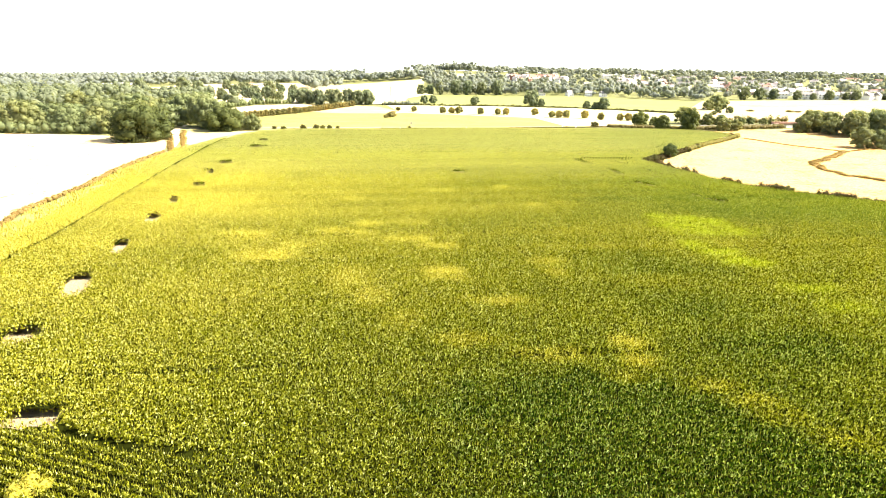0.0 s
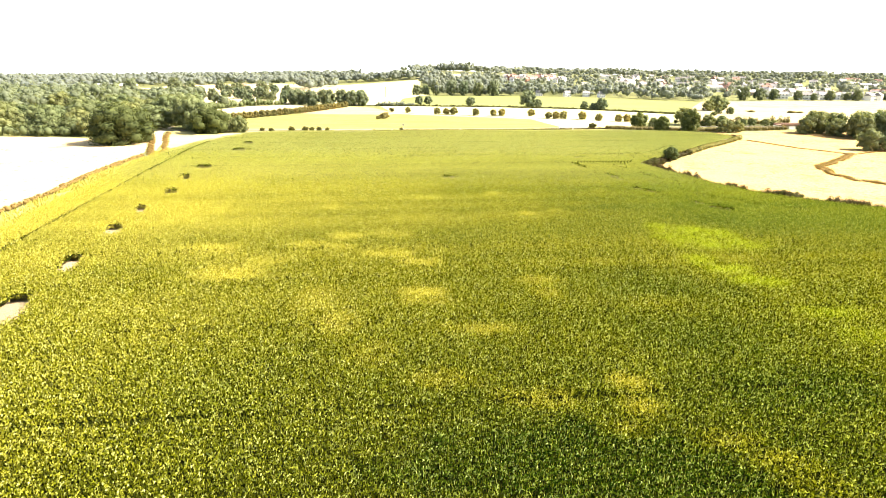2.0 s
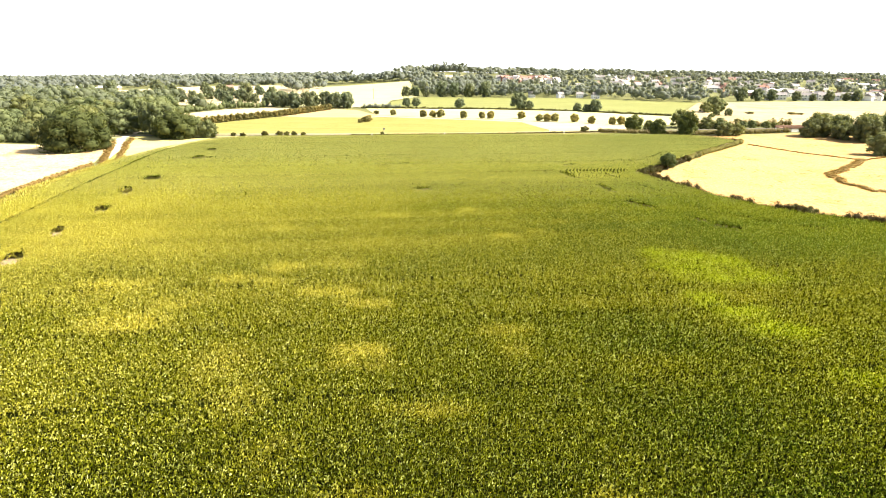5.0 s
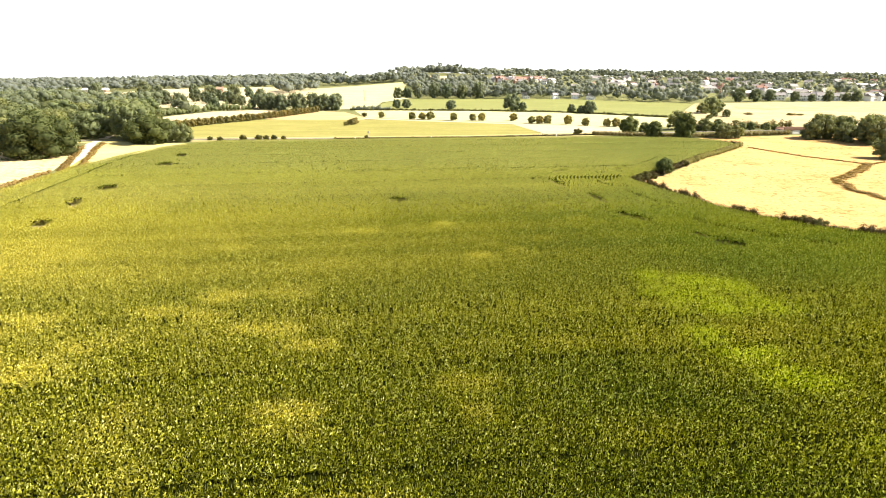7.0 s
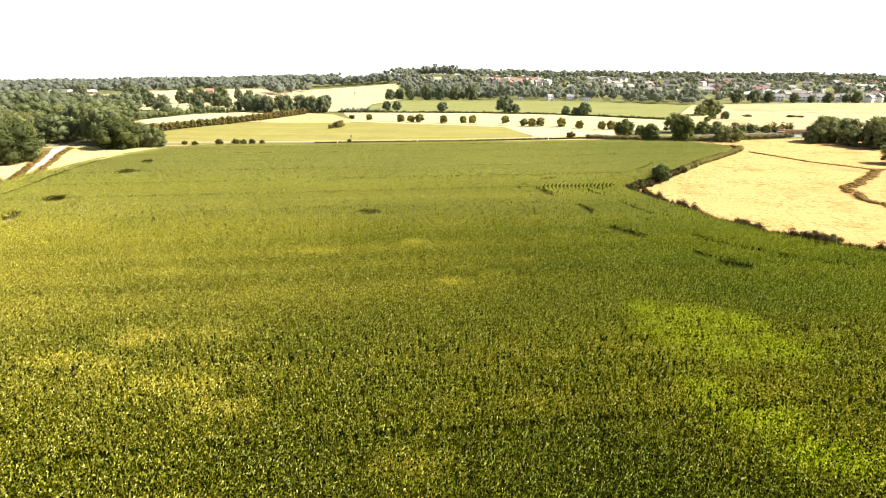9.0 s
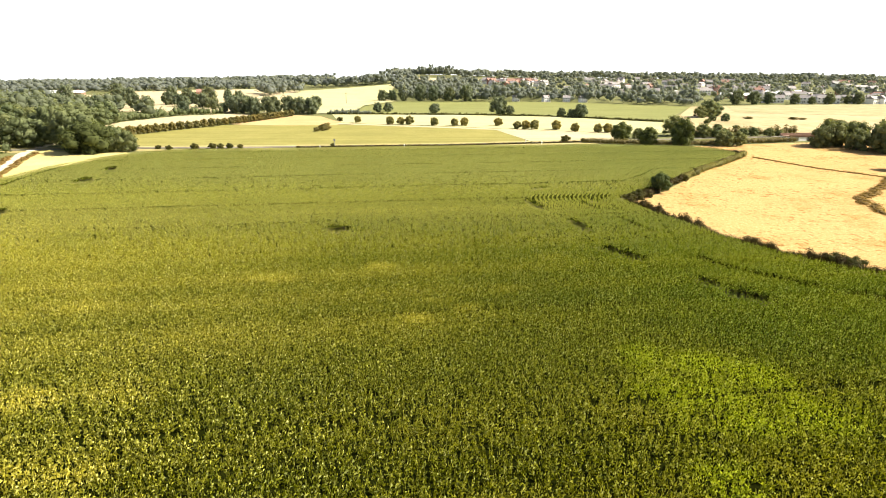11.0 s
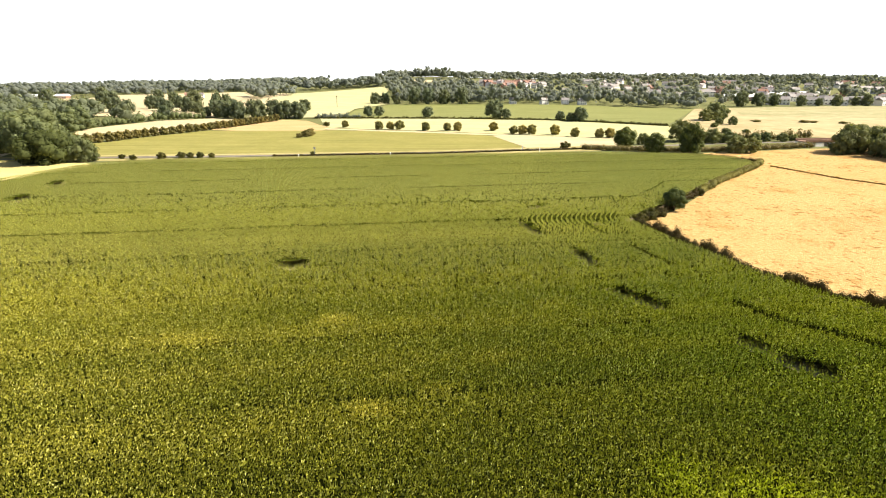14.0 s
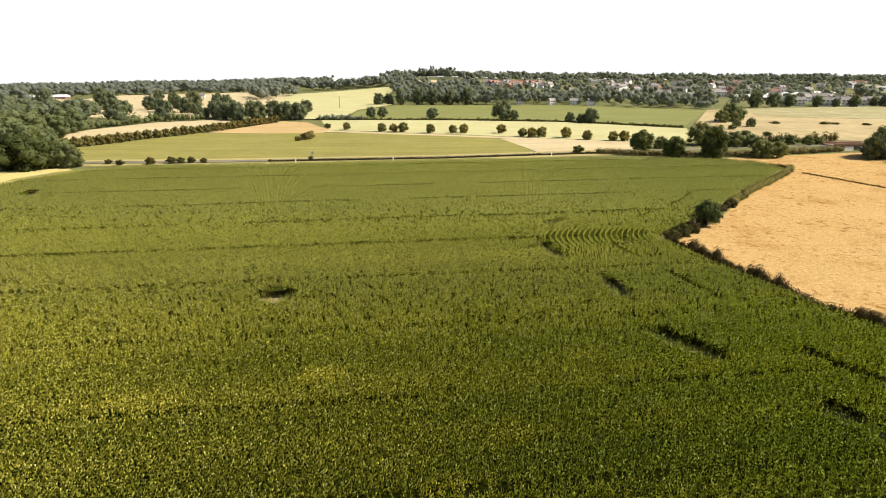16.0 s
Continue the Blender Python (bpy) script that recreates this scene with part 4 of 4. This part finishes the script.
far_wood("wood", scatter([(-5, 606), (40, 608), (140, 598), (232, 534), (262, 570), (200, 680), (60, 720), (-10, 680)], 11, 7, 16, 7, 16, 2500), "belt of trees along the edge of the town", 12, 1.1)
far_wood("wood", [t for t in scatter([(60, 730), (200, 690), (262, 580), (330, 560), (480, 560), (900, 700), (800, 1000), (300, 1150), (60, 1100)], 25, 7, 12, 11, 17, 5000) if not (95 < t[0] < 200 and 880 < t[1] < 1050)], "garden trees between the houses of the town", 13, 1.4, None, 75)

for x, y, s, h in ((66, 444, 1.15, 1.0), (73, 440, 0.55, 1.1), (24, 455, 0.75, 0.85), (-16, 466, 0.62, 1.05), (-9, 470, 0.66, 0.95), (104, 427, 0.55, 1.0), (114, 419, 0.85, 0.95), (109, 421, 0.55, 0.9),
                   (-68, 515, 0.9, 0.95), (-24, 606, 1.0, 1.0), (-15, 608, 0.9, 1.1), (-5, 607, 0.85, 1.6), (12, 606, 1.2, 1.2), (24, 605, 1.1, 1.25), (38, 604, 1.1, 1.15), (54, 603, 1.2, 1.25)):
    place(FARTREE, x, y, 0, s, h)
for x, y, s in ((-142, 448, 0.75), (-153, 508, 1.0), (-147, 505, 0.7), (-165, 555, 1.25), (-121, 462, 0.6), (-176, 520, 0.9), (-168, 512, 0.8), (-192, 540, 1.0), (-130, 500, 0.8), (-137, 490, 0.7), (-124, 522, 0.8), (-107, 470, 0.8), (-200, 500, 1.0), (-187, 492, 0.9), (-236, 566, 1.2), (-180, 560, 0.9), (-205, 610, 1.0), (-262, 600, 1.1), (-285, 640, 1.3), (-172, 620, 0.8), (-150, 585, 0.9), (-226, 655, 0.8), (-255, 690, 1.0), (-198, 700, 0.7), (-310, 600, 1.3), (338, 562, 0.8), (352, 560, 0.6), (366, 559, 0.85), (385, 562, 0.7), (392, 560, 0.9), (412, 566, 0.7), (430, 570, 0.95), (446, 572, 0.7), (318, 566, 0.9), (300, 560, 1.0), (284, 556, 1.1), (-82, 442, 1.05), (-96, 447, 1.0), (-65, 444, 1.0), (-73, 446, 1.05), (-58, 447, 0.9), (-104, 452, 0.95), (-88, 452, 1.0), (-112, 460, 1.0), (-60, 452, 0.9)):
    place(FARTREE, x, y, 0, s, 1.1)
for x, y, s in ((-20, 386, 0.85), (-1, 374, 1.0), (5, 374, 0.92), (9.5, 374, 1.08), (23, 368, 1.0), (34, 367, 0.92), (39, 367, 1.0), (57, 366, 1.0), (65, 351, 0.9), (69, 349, 1.0), (73.5, 349, 1.05), (84, 346, 1.08),
                (91, 337, 0.95), (101, 333, 0.95), (106, 333, 1.0), (112, 331, 0.9)):
    place(POLLARD, x, y, 0, s, group="pollard willows")
for x, y, *_ in along([(-120, 315), (-112, 326), (-105, 343), (-93, 363), (-83, 384), (-71, 419), (-66, 434)], 4.6):
    place(AVENUE, x, y, 0, rng.uniform(0.92, 1.08), group="row of clipped trees")
for x, y, s, h in ((101.5, 300, 0.84, 0.84), (106.5, 282.5, 0.72, 0.92), (119.2, 280.5, 0.88, 1.14)):
    place(DARK, x, y, 0, s, h)
for x, y, s, h in ((131.5, 318, 1.15, 0.85), (137, 283, 0.8, 0.82), (142.5, 283, 0.75, 0.8), (149, 312, 0.7, 0.75), (142, 312, 0.8, 0.8), (162, 316, 0.5, 0.8), (168, 318, 0.5, 0.85), (174, 316, 0.5, 0.8), (112, 309, 0.6, 0.8), (180, 318, 0.45, 0.7),
                   (198, 427, 1.25, 0.9), (190, 420, 0.9, 0.85), (205, 432, 1.0, 0.9), (186, 395, 0.5, 0.8), (193, 394, 0.55, 0.9), (176, 380, 0.45, 0.6), (168, 352, 0.5, 0.5), (177, 350, 0.45, 0.45)):
    place(ROUND, x, y, 0, s, h)
for x, y, s, h in ((178, 281, 1.15, 0.95), (187, 279, 1.1, 0.95), (194, 274, 1.15, 1.0), (186, 262, 1.15, 1.0), (196, 258, 1.2, 1.0), (204, 262, 1.1, 1.1), (164, 225, 0.95, 0.9), (170, 223, 0.9, 0.85), (176, 228, 0.85, 0.75), (208, 280, 1.1, 1.0), (214, 270, 1.1, 1.0), (173, 279, 0.9, 0.95), (182, 284, 1.1, 0.95), (190, 268, 1.1, 1.0), (181, 270, 0.9, 0.95), (199, 268, 1.2, 1.05), (200, 250, 1.1, 1.05), (209, 256, 1.2, 1.1), (216, 248, 1.2, 1.1), (222, 262, 1.2, 1.1), (184, 232, 0.8, 0.8), (192, 236, 0.9, 0.85)):
    place(ROUND if s < 1 else WIDE, x, y, 0, s if s < 1 else s * 0.8, h)
place(SMALLTREE, 77.5, 194.8, 0, 0.9, 1.12)
for x, y, s in ((69.5, 187.5, 1.1), (66.5, 184.5, 0.95), (73, 189.5, 0.5), (83.2, 140.0, 1.0), (85.4, 138.8, 0.9), (90, 210, 0.8), (77, 296, 1.25)):
    place(BUSH, x, y, 0, s, label="dark green bush in the field boundary")
for x, y, s in ((-34, 338, 0.9), (-31.5, 343, 1.4), (-31, 347, 1.5)):
    place(SCRUB, x, y, 0, s, label="olive-brown overgrown bush in the crop field")
for x, y, s in ((216, 411, 1.5), (241, 406, 1.7), (246, 405, 1.3), (259, 399, 1.4)):
    place(SCRUB, x, y, 0, s * 1.0, 0.4, label="low olive scrub in the rough pasture")
for x, y, s in ((-81, 275, 0.7), (-76, 272.5, 0.8), (-67, 274, 1.05), (-61, 276, 1.0), (-58, 276, 0.9), (-55, 277, 0.9), (-51, 277, 0.75), (-17, 282.5, 0.6), (-31, 394, 1.1), (62, 291, 0.4)):
    place(BUSH, x, y, 0, s, label="low rounded bush beside the road")
WEED = tree("weed_bush", 2.3, 3.4, 0.0, 2600, 0.12, 14, M_WEED, "bright yellow-green weedy bush among the maize", "bush", lumps=10, limbs=3)
place(WEED, -29, 32.8)
place(WEED, -33.5, 33.4, 0, 0.7)
for proto in (WEED, OAK, BROAD, WIDE, ROUND, TALL, DARK, SMALLTREE, BUSH, SCRUB, POLLARD, AVENUE, FARTREE):
    retire(proto)

hedge("hedge", [(132, 257), (116, 239), (101, 224), (90, 211)], 2.1, 1.7, 6000, 0.2, M_FIELDHEDGE, "clipped olive-green field hedge", 31, uneven=0.15)
hedge("hedge", [(108, 272.5), (118, 269), (124.5, 263.5), (131, 256)], 1.1, 1.9, 5000, 0.14, M_BROWNHEDGE, "thin dark hedge closing the maize field", 32, uneven=0.2, gap=0.35)
hedge("hedge", [(90, 211), (84, 203.5), (72, 190), (70, 188)], 1.7, 1.5, 3600, 0.16, M_BROWNHEDGE, "low straggling dark hedge below a small tree", 33, uneven=0.4)
hedge("hedge", [(70, 188), (65.3, 183.2), (66.6, 176), (68.8, 169), (70.5, 161), (72.8, 154)], 1.2, 1.5, 13000, 0.10, M_BROWNHEDGE, "thin dark brown hedge between maize and stubble", 34, uneven=0.25, gap=0.3)
hedge("hedge", [(72.8, 154), (77.3, 146), (82.8, 139.5), (93, 132.6), (113, 120.3), (150, 104)], 1.1, 1.35, 22000, 0.10, M_BROWNHEDGE, "thin dark brown hedge between maize and stubble", 49, uneven=0.25, gap=0.3)
for k, (a, b, high) in enumerate((((66.4, 178.5), (68.6, 170.5), 2.3), ((69.5, 165.2), (71.2, 157.8), 2.5), ((74.8, 150.3), (77.4, 146), 2.1), ((80.5, 142.2), (84.5, 138.6), 2.4), ((90.5, 134.3), (97, 130.2), 2.1))):
    hedge("overgrown_hedge", [a, b], 1.7, high * 0.92, 3600, 0.11, M_BROWNHEDGE, "dark overgrown clump in the field hedge", 60 + k, uneven=0.25, gap=0.3)
hedge("hedge", [(-73, 50), (-83, 99), (-88, 116), (-90, 139), (-95, 165), (-98, 199)], 1.7, 1.0, 14000, 0.13, M_DRYHEDGE, "low sun-dried brown hedge", 35, uneven=0.3, gap=0.3)
hedge("grass_strip", [(-91, 202), (-95, 208.4), (-105, 230.7), (-115.2, 253), (-119.6, 266)], 2.4, 0.5, 4200, 0.16, M_DRYHEDGE, "strip of tall dry grass along the track", 36, "grass")
hedge("grass_strip", [(-97, 202), (-106, 221), (-110.5, 231), (-114.5, 240), (-122.5, 256)], 2.4, 0.5, 3600, 0.16, M_DRYHEDGE, "strip of tall dry grass along the track", 37, "grass")
hedge("grass_strip", [(150, 213), (137, 200), (122, 187), (117, 175), (118, 164), (126, 152)], 3.0, 0.6, 6000, 0.18, M_DRYHEDGE, "winding strip of tall brownish grass", 38, "grass")
hedge("grass_strip", [(132, 252), (139, 230), (150, 213), (176, 226)], 0.9, 0.4, 1600, 0.18, M_DRYHEDGE, "thin line of dry grass across the stubble", 39, "grass")
hedge("hedge", [(-30, 278.5)] + [(x, y - 2.8) for x, y in ROAD[3:6]], 1.0, 0.7, 4200, 0.22, M_BROWNHEDGE, "long low brownish hedge along the road", 40, uneven=0.25)
hedge("hedge", [(84, 294), (100, 289), (124, 285), (150, 291), (175, 298)], 3.4, 2.1, 11000, 0.2, M_BANK, "brownish overgrown hedge on the embankment", 41, uneven=0.08, gap=0.3)
hedge("hedge", [(140, 317), (158, 321), (178, 325), (196, 330)], 3.4, 3.4, 1800, 0.42, M_BANK, "brownish green shrub belt behind the road", 48, uneven=0.35)
hedge("hedge", [(-47, 446), (-17, 445), (36, 442), (101, 427), (155, 388)], 2.2, 1.3, 1500, 0.55, M_HEDGE, "dark hedge between two fields", 42, uneven=0.5)
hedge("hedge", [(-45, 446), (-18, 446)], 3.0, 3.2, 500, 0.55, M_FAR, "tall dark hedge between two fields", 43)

hedge("undergrowth", [(-113, 273), (-105, 265), (-97, 267), (-88, 273)], 5.0, 5.5, 1600, 0.5, M_LEAF, "dense green undergrowth at the foot of the wood", 44, "shrubs")
hedge("undergrowth", [(-210, 251), (-165, 250), (-134, 256), (-131, 268)], 5.0, 5.0, 2200, 0.5, M_LEAF, "dense green undergrowth at the foot of the wood", 45, "shrubs")
hedge("undergrowth", [(-300, 262), (-210, 253)], 5.0, 5.0, 1400, 0.6, M_LEAF, "dense green undergrowth at the foot of the wood", 46, "shrubs")
hedge("undergrowth", [(-122, 300), (-131, 320), (-150, 362), (-156, 390), (-142, 434), (-116, 450)], 5.0, 5.0, 2200, 0.6, M_LEAF, "dense green undergrowth at the foot of the wood", 47, "shrubs")

# ---------------------------------------------------------------- houses
def house(name, wide, deep, eaves, ridge, wall, roof, storeys, label):
    root = new(name)
    tagged(root, label, "house")
    part("wall", box(bmesh.new(), -wide / 2, wide / 2, -deep / 2, deep / 2, -0.5, eaves), wall, root)
    bm = bmesh.new()
    o = 0.4
    pts = [(-wide / 2 - o, -deep / 2 - o, eaves - 0.15), (wide / 2 + o, -deep / 2 - o, eaves - 0.15), (wide / 2 + o, deep / 2 + o, eaves - 0.15), (-wide / 2 - o, deep / 2 + o, eaves - 0.15),
           (-wide / 2 - o, 0, ridge), (wide / 2 + o, 0, ridge)]
    v = [bm.verts.new(p) for p in pts]
    for f in ((0, 1, 5, 4), (2, 3, 4, 5), (1, 2, 5), (3, 0, 4), (3, 2, 1, 0)):
        bm.faces.new([v[i] for i in f])
    top = part("roof", bm, roof, root)
    part("chimney", box(bmesh.new(), wide * 0.3, wide * 0.3 + 0.9, -0.45, 0.45, eaves, ridge + 1.0, 0.06), M_STONE, top)
    part("door", box(bmesh.new(), -0.5, 0.5, -deep / 2 - 0.06, -deep / 2 + 0.1, 0, 2.1, 0.03), M_STEEL, root)
    count = max(2, round(wide / 3.2))
    for s in range(storeys):
        for k in range(count):
            x = -wide / 2 + wide * (k + 0.5) / count
            if s == 0 and abs(x) < 1.2:
                continue
            z = 0.9 + s * 2.7
            win = part("window", box(bmesh.new(), x - 0.75, x + 0.75, -deep / 2 - 0.05, -deep / 2 + 0.1, z, z + 1.3, 0.03), M_PAINT, root)
            part("pane", box(bmesh.new(), x - 0.63, x + 0.63, -deep / 2 - 0.08, -deep / 2 - 0.02, z + 0.12, z + 1.18), M_GLASS, win)
    return root


COTTAGE = house("house", 9, 7, 5.0, 8.0, M_WHITE, M_SLATE, 2, "white rendered two-storey house with grey roof")
VILLA = house("house", 10, 8, 5.0, 8.5, M_BRICK, M_TILE, 2, "red brick house with clay tile roof")
TERRACE = house("terraced_house", 18, 8, 5.0, 7.6, M_WHITE, M_SLATE, 2, "white rendered terrace row with grey roof")
SHED = house("barn", 26, 14, 3.6, 5.8, M_STONE, M_PALEROOF, 1, "long low building with pale metal roof")


def stand_house(proto, x, y, turn, scale=1.0, group="houses of the town"):
    return tagged(copy_thing(proto, pose(x, y, float(rise(x, y)), 0, 0, turn) @ Matrix.Diagonal((scale, scale, scale, 1))), group=group)


for x, y, t in ((128, 600, 20), (147, 600, -10), (160, 591, 15), (101, 608, 0)):
    stand_house(COTTAGE, x, y, t, 0.72)
for x, y, t in ((352, 574, -25), (374, 572, -25), (398, 575, -25), (425, 580, -25), (330, 582, -20), (450, 590, -25)):
    stand_house(TERRACE, x, y, t, 0.95)
for x, y, t in ((373, 676, -30), (400, 690, -25), (430, 700, -20), (-411, 735, 20), (-390, 738, 10), (330, 650, -20)):
    stand_house(SHED, x, y, t)
stand_house(VILLA, -244, 740, 15, 0.75)
stand_house(COTTAGE, -230, 738, 10, 0.75)
g = np.random.default_rng(77)
for k in range(40):
    x, y = g.uniform(105, 190), g.uniform(915, 1040)
    stand_house((VILLA, COTTAGE, COTTAGE)[k % 3], x, y, g.uniform(-60, 60), g.uniform(0.85, 1.1))
for k in range(110):
    a, r = g.uniform(0.24, 0.72), g.uniform(690, 1150)
    x, y = r * math.sin(a), r * math.cos(a)
    stand_house((TERRACE, COTTAGE, VILLA, COTTAGE)[k % 4], x, y, g.uniform(-50, 50), g.uniform(0.85, 1.1))
for proto in (COTTAGE, VILLA, TERRACE, SHED):
    retire(proto)


# ---------------------------------------------------------------- roadside things
def post(x, y, high, label):
    root = new("marker_post")
    tagged(root, label, "post", "white road posts")
    root.location = (x, y, 0)
    part("shaft", box(bmesh.new(), -0.16, 0.16, -0.14, 0.14, -0.1, high, 0.03), M_PAINT, root)
    part("cap", box(bmesh.new(), -0.2, 0.2, -0.18, 0.18, high, high + 0.12, 0.04), M_STEEL, root)


for x, y, h in ((-21, 277.6, 0.9), (11, 280, 1.1), (60, 292, 1.6), (66, 289, 1.1)):
    post(x, y, h, "white painted marker post beside the road")


def sign_post(x, y):
    root = new("road_sign")
    tagged(root, "dark road sign on a slim pole by a bush", "sign")
    root.location = (x, y, 0)
    bm = bmesh.new()
    limb(bm, (0, 0, -0.2), (0, 0, 3.1), 0.09, 0.07, 8)
    part("pole", bm, M_STEEL, root)
    part("plate", box(bmesh.new(), -0.4, 0.4, -0.06, 0.02, 2.3, 3.0, 0.02), M_STEEL, root)


sign_post(-16, 281)


def pole(x, y, high):
    root = new("utility_pole")
    tagged(root, "thin wooden pole standing in the parkland", "pole")
    root.location = (x, y, 0)
    bm = bmesh.new()
    limb(bm, (0, 0, -0.3), (0, 0, high), 0.22, 0.15, 8)
    part("shaft", bm, M_BARK, root)
    part("crossarm", box(bmesh.new(), -0.9, 0.9, -0.08, 0.08, high - 0.7, high - 0.5, 0.02), M_BARK, root)


pole(-51, 560, 9.5)


def bridge():
    root = new("road_bridge")
    tagged(root, "low brown brick bridge on pale piers with dark openings", "bridge")
    root.matrix_world = pose(181, 300, 0, 0, 0, 6)
    part("parapet", box(bmesh.new(), -8, 8, -0.3, 0.1, 1.9, 2.7, 0.05), M_STONE, root)
    part("deck", box(bmesh.new(), -8, 8, -0.2, 6.0, 1.55, 1.9, 0.05), M_STONE, root)
    for x0, x1 in ((-8, -5.2), (-3.6, 0.2), (2.6, 5.0), (6.4, 8)):
        part("pier", box(bmesh.new(), x0, x1, -0.1, 5.8, -0.1, 1.55, 0.05), M_PAINT, root, "pale painted pier")
    part("parapet", box(bmesh.new(), -8, 8, 5.6, 6.0, 1.9, 2.6, 0.05), M_STONE, root)


bridge()
